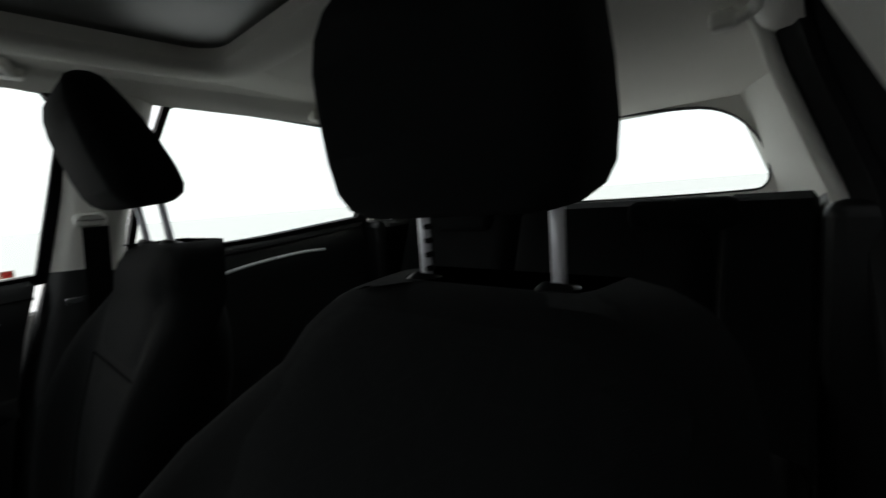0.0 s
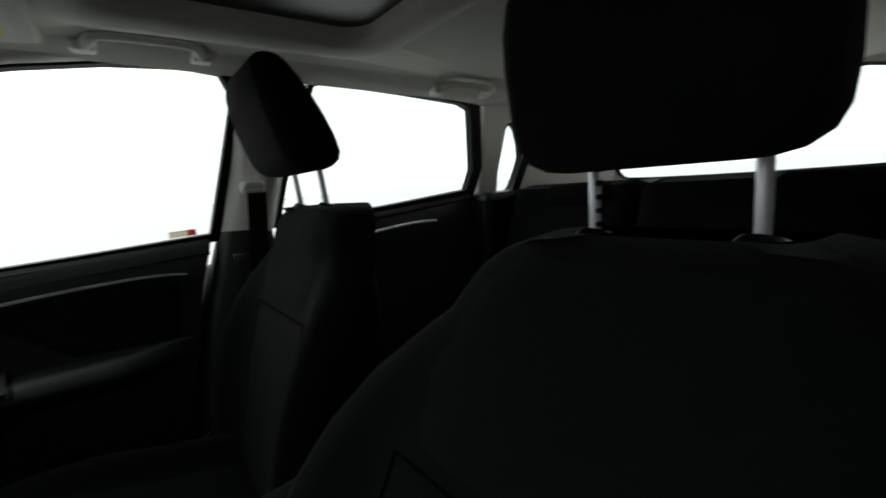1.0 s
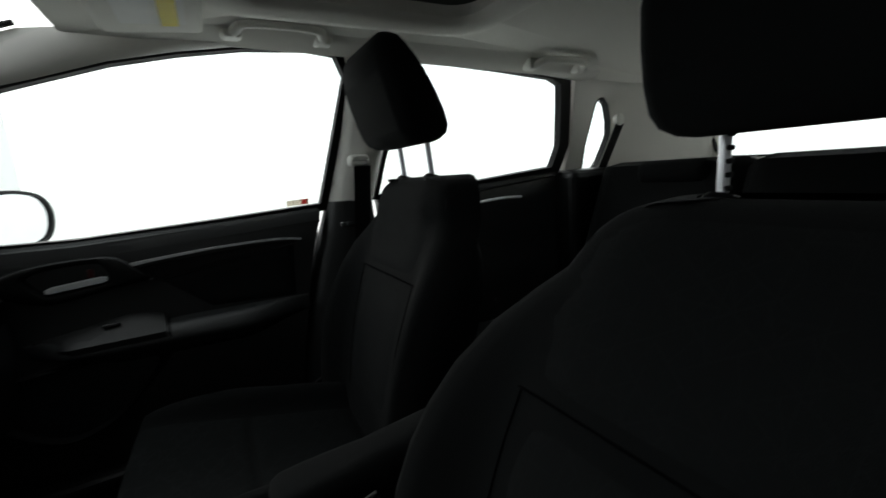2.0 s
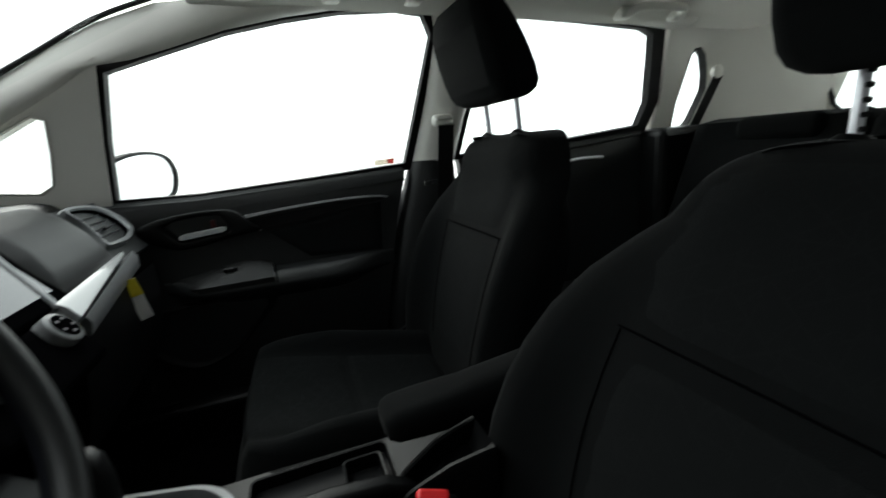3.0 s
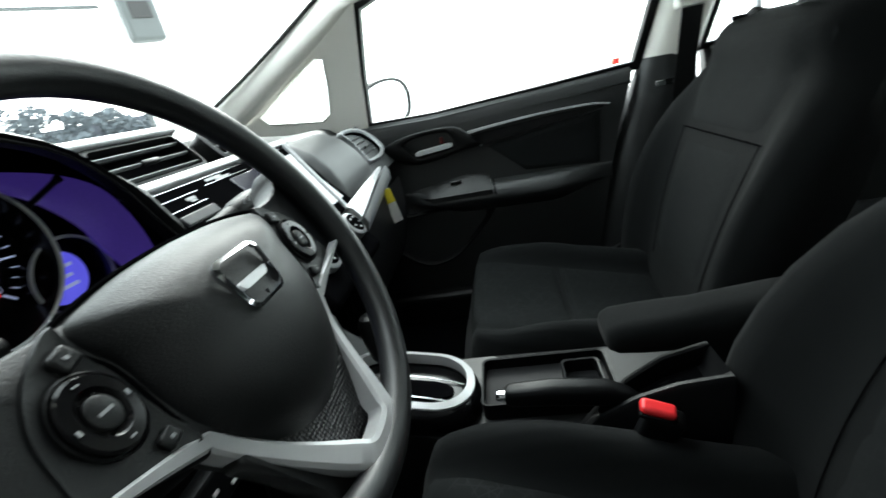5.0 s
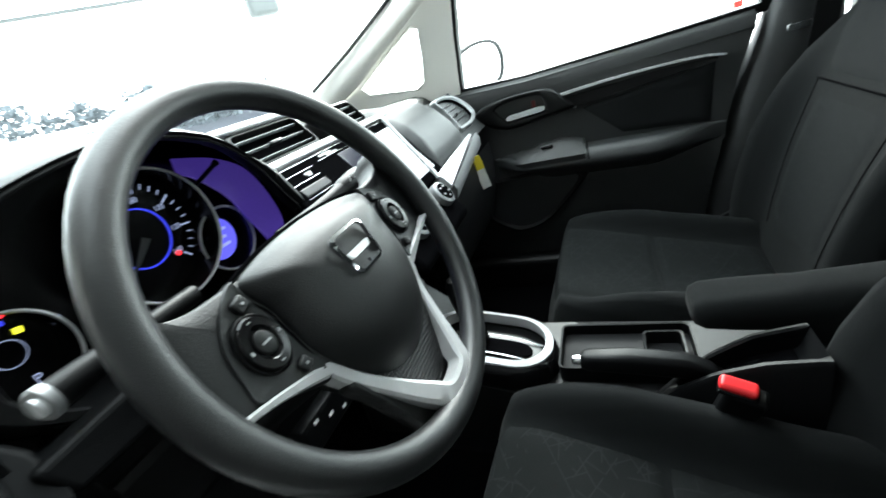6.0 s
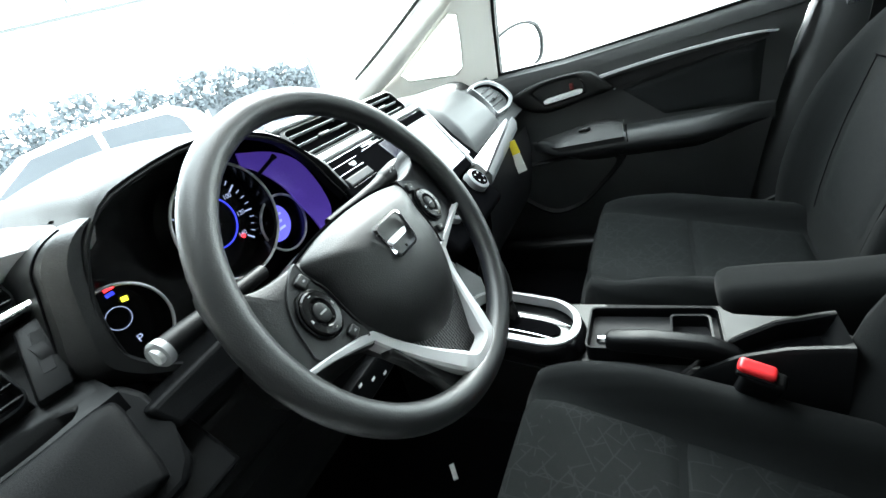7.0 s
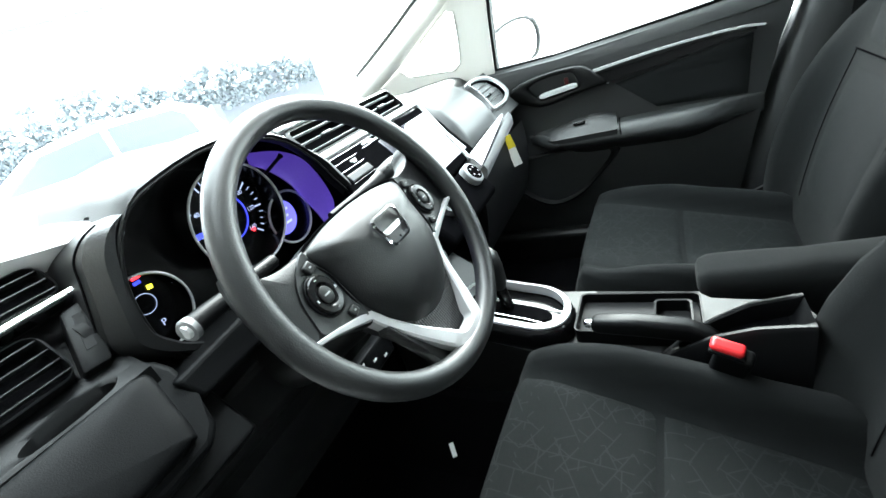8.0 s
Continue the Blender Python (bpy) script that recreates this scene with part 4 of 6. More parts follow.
for d in (1, -1):
    # spoke: broad where it leaves the pad, flaring again at the rim
    arm = smooth_path([V(0.050, 0.036, 0), V(0.085, 0.0365, 0), V(0.112, 0.038, 0), V(0.132, 0.046, 0), V(0.142, 0.060, 0), V(0.149, 0.030, 0), V(0.149, -0.018, 0), V(0.140, -0.032, 0), V(0.122, -0.0315, 0), V(0.098, -0.040, 0), V(0.066, -0.054, 0), V(0.045, -0.030, 0), V(0.040, 0.020, 0)], 3, closed=True)
    rings = [[on_wheel(d * (0.092 + (p.x - 0.092) * q), p.y * q, h) for p in arm] for q, h in ((0.90, -0.030), (1.0, -0.022), (1.0, -0.010), (0.975, -0.0055), (0.93, -0.0035), (0.5, -0.0030), (0.05, -0.0030))]
    part("spoke", loft(rings, caps=False), PADSKIN, wheel, angle=60)
    # switch pod, its round pad and two keys
    pod = smooth_path([V(0.081, 0.037, 0), V(0.094, 0.031, 0), V(0.107, 0.020, 0), V(0.116, 0.005, 0), V(0.120, -0.012, 0), V(0.1205, -0.0265, 0), V(0.098, -0.0355, 0), V(0.0745, -0.0435, 0), V(0.0765, -0.03, 0), V(0.0785, -0.012, 0), V(0.0790, 0.008, 0), V(0.0815, 0.025, 0)], 3, closed=True)
    pcn = V(0.097, -0.003, 0)
    rings = [[on_wheel(d * q.x, q.y, h) for q in [pcn + (p - pcn) * s for p in pod]] for s, h in ((1.0, -0.012), (1.0, -0.0022), (0.97, -0.0012), (0.90, -0.0016), (0.05, -0.0020))]
    bp = part("button_panel", loft(rings, caps=False), PADSKIN, wheel, angle=50)

    def disc(rows, cx=0.0955, cy=-0.003, a=0.0150, b=0.0190, d=d):
        return loft([[on_wheel(d * (cx + a * s * math.cos(q)) + 0.0, cy + b * s * math.sin(q), h) for q in [2 * math.pi * k / 32 for k in range(32)]] for s, h in rows], caps=False)

    part("pad_ring", disc(((1.08, -0.004), (1.08, 0.0006), (1.02, 0.0012), (0.99, -0.0008))), MATT_TRIM, bp)
    dl = part("dial", disc(((0.97, -0.003), (0.97, 0.0022), (0.90, 0.0034), (0.62, 0.0036), (0.50, 0.0018), (0.02, 0.0018))), GLOSS, bp, "round four-way key")
    part("dial_centre", disc(((0.42, 0.000), (0.42, 0.0034), (0.34, 0.0042), (0.02, 0.0044))), PADSKIN, bp)
    for cx, cy, w, h in ((0.0955, -0.003, 0.0066, 0.0014), (0.0840, -0.003, 0.0016, 0.0026), (0.1070, -0.003, 0.0016, 0.0026), (0.0955, 0.0115, 0.0024, 0.0009), (0.0955, -0.0175, 0.0024, 0.0009)):
        part("dial_mark", box(on_wheel(d * cx, cy, 0.0044 if cx == 0.0955 and cy == -0.003 else 0.0036), (w, 0.0008, h), 0.0, turn=Matrix.Rotation(-T, 4, "X")), MARK, bp)
    for cx, cy, w, h in ((0.0885, 0.0225, 0.0105, 0.0100), (0.0850, -0.0300, 0.0095, 0.0085)):
        bt = part("button", box(on_wheel(d * cx, cy, 0.000), (w, 0.0045, h), 0.0020, 3, turn=Matrix.Rotation(-T, 4, "X") @ Matrix.Rotation(d * radians(18), 4, "Y")), PADSKIN, bp)
        part("button_mark", box(on_wheel(d * cx, cy, 0.0025), (0.0022, 0.0006, 0.0016), 0.0, turn=Matrix.Rotation(-T, 4, "X")), MARK, bp)
    # silver trim: thin at the rim, along the spoke's lower edge, then broad down to the foot
    mid = smooth_path([V(0.136, -0.0255, 0.007), V(0.116, -0.0305, 0.005), V(0.092, -0.0385, 0.001), V(0.072, -0.0460, -0.003)], 4)[:-1] + smooth_path([V(0.072, -0.0460, -0.003), V(0.0615, -0.065, -0.004), V(0.049, -0.088, 0.000), V(0.036, -0.110, 0.006), V(0.026, -0.125, 0.010)], 4)[:-1] + smooth_path([V(0.026, -0.125, 0.010), V(0.0205, -0.1325, 0.0125), V(0.012, -0.1365, 0.0135), V(0.0, -0.1372, 0.0138)], 4)
    n_mid = len(mid) - 1
    rows = []
    for k, p in enumerate(mid):
        a, b = mid[max(0, k - 1)], mid[min(n_mid, k + 1)]
        t = (b - a).normalized() if k < n_mid else V(-1, 0, 0)
        nrm = V(-t.y, t.x, 0).normalized()
        wd = 0.0020 + 0.0036 * smoothstep(0, 0.40, k / n_mid) + 0.0036 * smoothstep(0.42, 0.70, k / n_mid)
        o, i = p + nrm * wd, p - nrm * wd
        rows.append([on_wheel(d * o.x, o.y, p.z - 0.014), on_wheel(d * o.x, o.y, p.z - 0.0018), on_wheel(d * (o.x * 0.82 + i.x * 0.18), o.y * 0.82 + i.y * 0.18, p.z), on_wheel(d * (o.x * 0.18 + i.x * 0.82), o.y * 0.18 + i.y * 0.82, p.z + 0.0006), on_wheel(d * i.x, i.y, p.z - 0.0012), on_wheel(d * i.x, i.y, p.z - 0.014)])
    part("spoke_trim", loft(rows), SILVER, wheel, "satin silver spoke trim", angle=25)
    # dark flank of the lower spoke, outside the silver
    flank = [V(0.064, -0.060, 0), V(0.072, -0.066, 0), V(0.058, -0.094, 0), V(0.046, -0.118, 0), V(0.044, -0.134, 0), V(0.052, -0.142, 0), V(0.020, -0.150, 0), V(0.026, -0.128, 0), V(0.046, -0.092, 0)]
    part("lower_spoke", prism([on_wheel(d * p.x, p.y, -0.020) for p in flank], WN * 0.016, 0.004, 3), PADSKIN, wheel)
part("mesh_insert", prism([on_wheel(u, v, -0.008) for u, v in ((-0.050, -0.078), (0.050, -0.078), (0.022, -0.130), (-0.022, -0.130))], WN * 0.004, 0.001), MESH, wheel, "black honeycomb insert")
# emblem: a plain rounded frame
em = [(x * (1 + 0.13 * (y / 0.019)), y) for x, y in round_rect(0.040, 0.035, 0.007, 4)]
part("emblem", hoop([on_wheel(x - 0.002, y + 0.001, 0.0215 - 1.1 * y * y) for x, y in em], [on_wheel(x * 0.88 - 0.002, y * 0.88 + 0.001, 0.0226 - 1.1 * y * y) for x, y in em], WN * 0.003), CHROME, wheel, "plain chrome emblem", angle=20)
part("emblem_plate", prism([on_wheel(x * 0.70 - 0.002, y * 0.16 - 0.001, 0.0212) for x, y in em], WN * 0.0030, 0.0006, 1), ACCENT, wheel, "plain chrome emblem plate")
part("column_cover", tube([on_wheel(0, -0.02, -0.05), on_wheel(0, -0.025, -0.12), on_wheel(0, -0.03, -0.26)], [0.055, 0.06, 0.075], 20, flat=0.9), PLASTIC, wheel)


# ---- dashboard ----
def dash(x, s, h=0.0):
    """A point of the raked fascia: x across, s down its face, h out of it."""
    return V(x, 1.03 - 0.625 * s - 0.781 * h, 1.035 - 0.781 * s + 0.625 * h)


DN = V(0, -0.781, 0.625)
FACE_TURN = Matrix(((1, 0, 0), (0, 0.625, -0.781), (0, 0.781, 0.625))).to_4x4()


def dash_box(x0, x1, s0, s1, h0, h1, bevel=0.003, seg=2):
    return prism([dash(x0, s1, h0), dash(x1, s1, h0), dash(x1, s0, h0), dash(x0, s0, h0)], DN * (h1 - h0), bevel, seg)


board = thing("dashboard", "dark dashboard with silver trim and piano black centre", "dashboard", (0, 1.1, 0.6))
# top pad, sweeping from the fascia to the windscreen
def pad_top(u, v):
    x = -0.70 + 1.40 * u
    crest = 1.062 + 0.045 * math.exp(-((x + 0.345) / 0.17) ** 2) - 0.035 * smoothstep(0.2, 0.62, x) - 0.03 * smoothstep(-0.45, -0.7, x)
    y = 1.085 + 0.5 * v
    z = crest - 0.035 * v + 0.012 * math.sin(math.pi * v)
    if v < 0.12:
        z -= 0.03 * (1 - v / 0.12) ** 2
    return (x, y, z)


part("top_pad", sheet(pad_top, 40, 18, thick=(0, 0, -0.05)), SOFT, board, angle=60)
part("body", prism([V(-0.70, 1.10, 1.00), V(-0.70, 1.55, 1.03), V(-0.70, 1.60, 0.62), V(-0.70, 1.12, 0.62), V(-0.70, 0.99, 0.80), V(-0.70, 1.00, 0.87), V(-0.70, 1.10, 0.915)], (1.40, 0, 0), 0.01), PLASTIC, board)
# passenger side: padded upper roll, silver strip, glovebox
def pad_face(u, v):
    x = 0.222 + 0.478 * u
    q, h = table(((0.0, -0.022, -0.055), (0.10, -0.014, -0.026), (0.22, 0.004, -0.003), (0.42, 0.050, 0.015), (0.62, 0.095, 0.019), (0.80, 0.132, 0.014), (0.92, 0.156, 0.002), (1.0, 0.166, -0.014)))(v)
    out = smoothstep(0.445, 0.50, x)
    h -= 0.030 * (1 - smoothstep(0.0, 0.07, u)) + 0.030 * smoothstep(0.52, 0.62, x) * (1 - smoothstep(0.1, 0.3, v))
    q += 0.030 * out * (1 - v)
    return dash(x - 0.034 * v * (1 - u) - 0.006, q, h * (1 - out) - out * (0.012 + 0.045 * (1 - smoothstep(0.0, 0.14, v))))


part("passenger_pad", sheet(pad_face, 30, 22, thick=-DN * 0.05), PASSPAD, board, "soft grey passenger pad", angle=60)
rows = []
for k in range(15):
    u = k / 14
    x, top_s, low_s = 0.166 + 0.296 * u, 0.168 - 0.016 * u, 0.204 - 0.044 * u
    rows.append([dash(x, top_s, -0.010), dash(x, top_s + 0.001, 0.010), dash(x, top_s * 0.6 + low_s * 0.4, 0.015), dash(x, low_s, 0.014), dash(x, low_s + 0.001, -0.010)])
part("passenger_strip", loft(rows), SILVER, board, "broad satin silver strip", angle=40)
rows = []
for k in range(15):
    u = k / 14
    x, top_s, low_s = 0.180 + 0.335 * u, 0.207 - 0.045 * u, 0.230 - 0.036 * u
    rows.append([dash(x, top_s, -0.020), dash(x, top_s, 0.010), dash(x + 0.004, top_s * 0.5 + low_s * 0.5, 0.006), dash(x + 0.008, low_s, -0.010), dash(x + 0.008, low_s, -0.030)])
part("passenger_strip", loft(rows), SATIN, board, "grey lower edge of the silver strip", angle=60)
part("glovebox", sheet(lambda u, v: dash(0.17 + 0.42 * u, 0.205 + 0.15 * v, -0.012 + 0.02 * math.sin(math.pi * v) - 0.16 * v), 12, 8, thick=-DN * 0.07), MATT_TRIM, board, angle=60)


def vent(name, x0, x1, s0, s1, slats, parent, frame_mat, rim=0.010, h=0.012, lift=0.0, slat_mat=MATT_TRIM):
    """An air vent: frame, dark throat, slats and a thumb tab."""
    cx, cs, w, d = (x0 + x1) / 2, (s0 + s1) / 2, x1 - x0, s1 - s0
    outer = round_rect(w + 2 * rim, d + 2 * rim, max(0.014, rim * 1.6), 4)
    inner = round_rect(w, d, 0.010, 4)
    f = part(name, hoop([dash(cx + x, cs - y, h * 0.4 + lift) for x, y in outer], [dash(cx + x, cs - y, h + lift) for x, y in inner], DN * -0.026), frame_mat, parent, angle=30)
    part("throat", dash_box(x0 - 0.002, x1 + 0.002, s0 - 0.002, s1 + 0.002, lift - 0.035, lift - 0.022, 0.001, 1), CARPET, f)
    for k in range(slats):
        s = s0 + d * (k + 0.5) / slats
        part("slat", prism([dash(x0, s + 0.0006, lift - 0.006), dash(x1, s + 0.0006, lift - 0.006), dash(x1, s - 0.0002, lift - 0.001), dash(x0, s - 0.0002, lift - 0.001)], V(0, 0.0005, 0.0010), 0.0), slat_mat, f)
    part("tab", dash_box(cx - 0.014, cx + 0.014, cs - 0.0028, cs + 0.0028, lift - 0.006, lift + 0.002, 0.0015), PLASTIC, f)
    return f


# centre: vents, bar, audio panel and screen
centre = part("centre_surround", dash_box(-0.155, 0.230, -0.078, 0.005, -0.06, -0.026, 0.004, 2), MATT_TRIM, board)
vent("vent", -0.140, 0.004, -0.066, -0.012, 3, board, PLASTIC, 0.006, 0.004, 0.0, SATIN)
vent("vent", 0.055, 0.178, -0.060, -0.010, 3, board, PLASTIC, 0.006, 0.004, 0.0, SATIN)
part("centre_bar", dash_box(-0.156, 0.226, -0.006, 0.006, -0.004, 0.009, 0.003, 3), SILVER, board, "satin silver bar under the centre vents")
part("centre_bar", dash_box(-0.160, 0.020, -0.083, -0.072, -0.010, 0.008, 0.003, 3), SILVER, board, "satin silver bar over the centre vents")
part("audio_panel", dash_box(-0.152, 0.222, 0.010, 0.172, -0.05, 0.006, 0.005, 3), PANEL, board, "piano black audio panel")
part("side_trim", prism([dash(0.206, 0.004, -0.03), dash(0.222, 0.002, -0.03), dash(0.176, 0.180, -0.03), dash(0.163, 0.176, -0.03)], DN * 0.040, 0.004, 3), SATIN, board, "satin edge of the centre stack")
screen = part("screen", dash_box(0.0, 0.200, 0.028, 0.152, 0.005, 0.0075, 0.001, 1), SCREEN, board, "glossy touch screen")
# audio keys: a pale key with thin bright lines over and under it
part("button", dash_box(-0.136, -0.072, 0.0500, 0.0645, 0.004, 0.009, 0.002), GREY_KEY, board, "grey audio key")
for x0, x1, q in ((-0.150, 0.050, 0.0125), (-0.136, -0.070, 0.0255), (-0.136, -0.070, 0.0415), (-0.136, -0.068, 0.0680), (-0.050, 0.050, 0.0235)):
    part("chrome_line", dash_box(x0, x1, q - 0.0005, q + 0.0005, 0.005, 0.0070, 0.0003, 1), CHROME, board)
for x0, x1, q, t in ((-0.098, -0.082, 0.0320, 0.0020), (-0.094, -0.084, 0.0360, 0.0016), (-0.040, -0.006, 0.0170, 0.0020), (-0.022, 0.010, 0.0205, 0.0016)):
    part("key_mark", dash_box(x0, x1, q - t, q + t, 0.0058, 0.0066, 0.0, 1), MARK, board)
part("climate_panel", dash_box(-0.10, 0.150, 0.176, 0.262, -0.08, 0.010, 0.014, 4), PANEL, board, "piano black climate panel")
for x in (0.107, -0.03):
    kb = part("knob", tube([dash(x, 0.201, 0.006), dash(x, 0.201, 0.022), dash(x, 0.201, 0.0245)], [0.0255, 0.0245, 0.021], 32), SATIN, board, "silver-rimmed climate knob")
    part("knob_face", tube([dash(x, 0.201, 0.016), dash(x, 0.201, 0.0258)], [0.0190, 0.0182], 24), PANEL, kb)
    for k in range(5):
        a = radians(90 + 72 * k)
        part("knob_mark", tube([dash(x + 0.0115 * math.cos(a), 0.201 + 0.0115 * math.sin(a), 0.0255), dash(x + 0.0115 * math.cos(a), 0.201 + 0.0115 * math.sin(a), 0.0264)], 0.0022, 8), MARK, kb)
# outer passenger vent in a pointed silver ring
vo = smooth_path([V(x, q, 0) for x, q in ((0.500, 0.026), (0.545, 0.021), (0.610, 0.026), (0.659, 0.040), (0.690, 0.072), (0.692, 0.096), (0.674, 0.120), (0.60, 0.136), (0.53, 0.134), (0.486, 0.128), (0.498, 0.100), (0.506, 0.060))], 4, closed=True)
vi = smooth_path([V(x, q, 0) for x, q in ((0.516, 0.039), (0.555, 0.036), (0.605, 0.043), (0.638, 0.058), (0.654, 0.082), (0.652, 0.098), (0.638, 0.112), (0.59, 0.119), (0.53, 0.119), (0.500, 0.116), (0.508, 0.095), (0.513, 0.062))], 4, closed=True)
vi = [q + (p - q) * 0.30 for p, q in zip(vo, vi)]
pv = part("vent", loft([[dash(p.x, p.y, -0.045) for p in vo], [dash(p.x, p.y, -0.004) for p in vo], [dash(p.x * 0.8 + q.x * 0.2, p.y * 0.8 + q.y * 0.2, 0.003) for p, q in zip(vo, vi)], [dash(p.x * 0.25 + q.x * 0.75, p.y * 0.25 + q.y * 0.75, 0.003) for p, q in zip(vo, vi)], [dash(p.x, p.y, -0.002) for p in vi]], caps=False), SATIN, board, "silver ring of the outer vent", angle=40)
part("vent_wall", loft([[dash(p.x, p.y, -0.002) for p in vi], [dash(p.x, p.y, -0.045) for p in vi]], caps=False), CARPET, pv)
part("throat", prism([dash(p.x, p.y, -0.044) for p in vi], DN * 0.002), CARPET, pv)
# black slats coloured satin grey, to carry the daylight they reflect
for k in range(4):
    x0, x1, q = 0.512 - 0.003 * k, 0.634 - 0.008 * abs(k - 2), 0.054 + 0.0165 * k
    part("slat", prism([dash(x0, q + 0.0022, -0.009), dash(x1, q + 0.0022, -0.009), dash(x1, q, -0.003), dash(x0, q, -0.003)], DN * 0.0014), SATIN, pv)
part("tab", dash_box(0.565, 0.590, 0.0840, 0.0920, -0.008, 0.000, 0.002), MATT_TRIM, pv)

# driver side: instrument hood, cluster and outer vent
BIN = [(-0.455, 1.088), (-0.412, 1.106), (-0.33, 1.116), (-0.252, 1.097), (-0.206, 1.060), (-0.176, 1.010), (-0.150, 0.966), (-0.165, 0.944), (-0.25, 0.936), (-0.40, 0.925), (-0.464, 0.934), (-0.487, 0.966), (-0.4885, 1.01), (-0.479, 1.05)]
BIN = [(v.x, v.y) for v in smooth_path([V(x, z, 0) for x, z in BIN], 3, closed=True)]


def bin_ring(d, y, lean=0.10):
    ring = grown(BIN, d) if d else BIN
    ring = [(a + (x - a) * (1 - 0.6 * smoothstep(1.02, 1.07, b)), b + (z - b) * (1 - 0.6 * smoothstep(1.02, 1.07, b))) for (x, z), (a, b) in zip(ring, BIN)]
    ring = [(a + (x - a) * (1 - 0.8 * smoothstep(-0.43, -0.46, a)), b + (z - b) * (1 - 0.8 * smoothstep(-0.43, -0.46, a))) for (x, z), (a, b) in zip(ring, BIN)]
    return [V(x, y - lean * (z - 1.0) * 0.6, z) for x, z in ring]


part("instrument_hood", loft([bin_ring(0.060, 1.16), bin_ring(0.050, 1.08), bin_ring(0.034, 1.01), bin_ring(0.026, 0.992), bin_ring(0.016, 0.984), bin_ring(0.006, 0.988), bin_ring(0.002, 1.0)], caps=False), PLASTIC, board, "soft black hood round the instruments", angle=60)
# inside of the hood: its shade is put into the near-black colour
part("hood_throat", loft([bin_ring(0.002, 1.0), bin_ring(0.034, 1.03), bin_ring(0.046, 1.085)], caps=False), CARPET, board, "hood throat, blackened for the shade inside", angle=60)
part("hood_lip", tube(bin_ring(0.004, 0.987), 0.0022, 6, closed=True), MATT_TRIM, board)
part("cluster_backing", prism(bin_ring(0.048, 1.085), (0, 0.02, 0)), GLOSS, board)


def lettering(text, c, size, mat, parent, spin=0.0, name="numeral"):
    """A number in the built-in font, facing the driver."""
    cu = bpy.data.curves.new(name, "FONT")
    cu.body, cu.size, cu.align_x, cu.align_y = text, size, "CENTER", "CENTER"
    tmp = bpy.data.objects.new(name, cu)
    me = bpy.data.meshes.new_from_object(tmp)
    bpy.data.objects.remove(tmp)
    me.transform(Matrix.Translation(c) @ Matrix.Rotation(radians(90), 4, "X") @ Matrix.Rotation(spin, 4, "Z"))
    me.materials.clear()
    me.materials.append(mat)
    ob = new(name, me)
    ob.parent = parent
    ob.matrix_parent_inverse = HOME.get(parent, Matrix()).inverted()
    return ob


def dial(name, x, z, r, y, back, face):
    d = part(name, tube([V(x, back, z), V(x, back - 0.003, z)], [r * 0.96, r * 0.96], 40), face, board)
    part("bezel", tube([V(x + r * math.cos(a), y, z + r * math.sin(a)) for a in [2 * math.pi * k / 48 for k in range(48)]], 0.0017, 8, closed=True), SILVER, d, "thin silver bezel")
    part("bezel_wall", loft([[V(x + q * math.cos(a), yy, z + q * math.sin(a)) for a in [2 * math.pi * k / 48 for k in range(48)]] for q, yy in ((r, y), (r * 0.97, back))], caps=False), GLOSS, d)
    return d


speed = dial("speedometer", -0.308, 1.023, 0.070, 1.035, 1.072, GLOSS)
for k in range(29):
    a = radians(225 - 270 * k / 28)
    big = k % 4 == 0
    r0, r1 = (0.048 if big else 0.053), 0.059
    c = V(-0.308, 1.0675, 1.023)
    dv, tv = V(math.cos(a), 0, math.sin(a)), V(-math.sin(a), 0, math.cos(a)) * (0.0009 if big else 0.0005)
    part("tick", prism([c + dv * r0 - tv, c + dv * r1 - tv, c + dv * r1 + tv, c + dv * r0 + tv], (0, -0.0005, 0)), LIT_WHITE, speed)
    if big:
        lettering(str(20 * (k // 4)), c + dv * 0.041, 0.0085, LIT_WHITE, speed)
part("glow_ring", hoop([V(-0.308 + 0.0330 * math.cos(a), 1.068, 1.023 + 0.0330 * math.sin(a)) for a in [2 * math.pi * k / 40 for k in range(40)]], [V(-0.308 + 0.0312 * math.cos(a), 1.068, 1.023 + 0.0312 * math.sin(a)) for a in [2 * math.pi * k / 40 for k in range(40)]], (0, -0.001, 0)), LIT_BLUE, speed, "lit blue ring")
part("glow_band", prism([V(-0.308 + x, 1.067, 1.023 + z) for x, z in ((-0.050, 0.002), (-0.036, 0.000), (-0.037, -0.006), (-0.050, -0.006))], (0, -0.0005, 0)), LIT_BLUE, speed, "lit blue field")
part("warning_lamp", tube([V(-0.280, 1.0675, 0.991), V(-0.280, 1.066, 0.991)], 0.0028, 10), LIT_RED, speed, "lit red warning lamp")
part("warning_lamp", tube([V(-0.255, 1.0675, 0.980), V(-0.255, 1.066, 0.980)], 0.0024, 10), LIT_RED, speed, "lit red warning lamp")
part("needle", prism([V(-0.308 + x, 1.060, 1.023 + z) for x, z in ((-0.004, 0.003), (0.004, -0.003), (-0.040, -0.038))], (0, -0.001, 0)), GREY_KEY, speed, "slim needle")
tach = dial("left_gauge", -0.456, 0.979, 0.046, 1.052, 1.075, GLOSS)
part("glow_ring", tube([V(-0.449 + 0.012 * math.cos(a), 1.070, 0.987 + 0.012 * math.sin(a)) for a in [2 * math.pi * k / 24 for k in range(24)]], 0.0004, 6, closed=True), LIT_WHITE, tach)
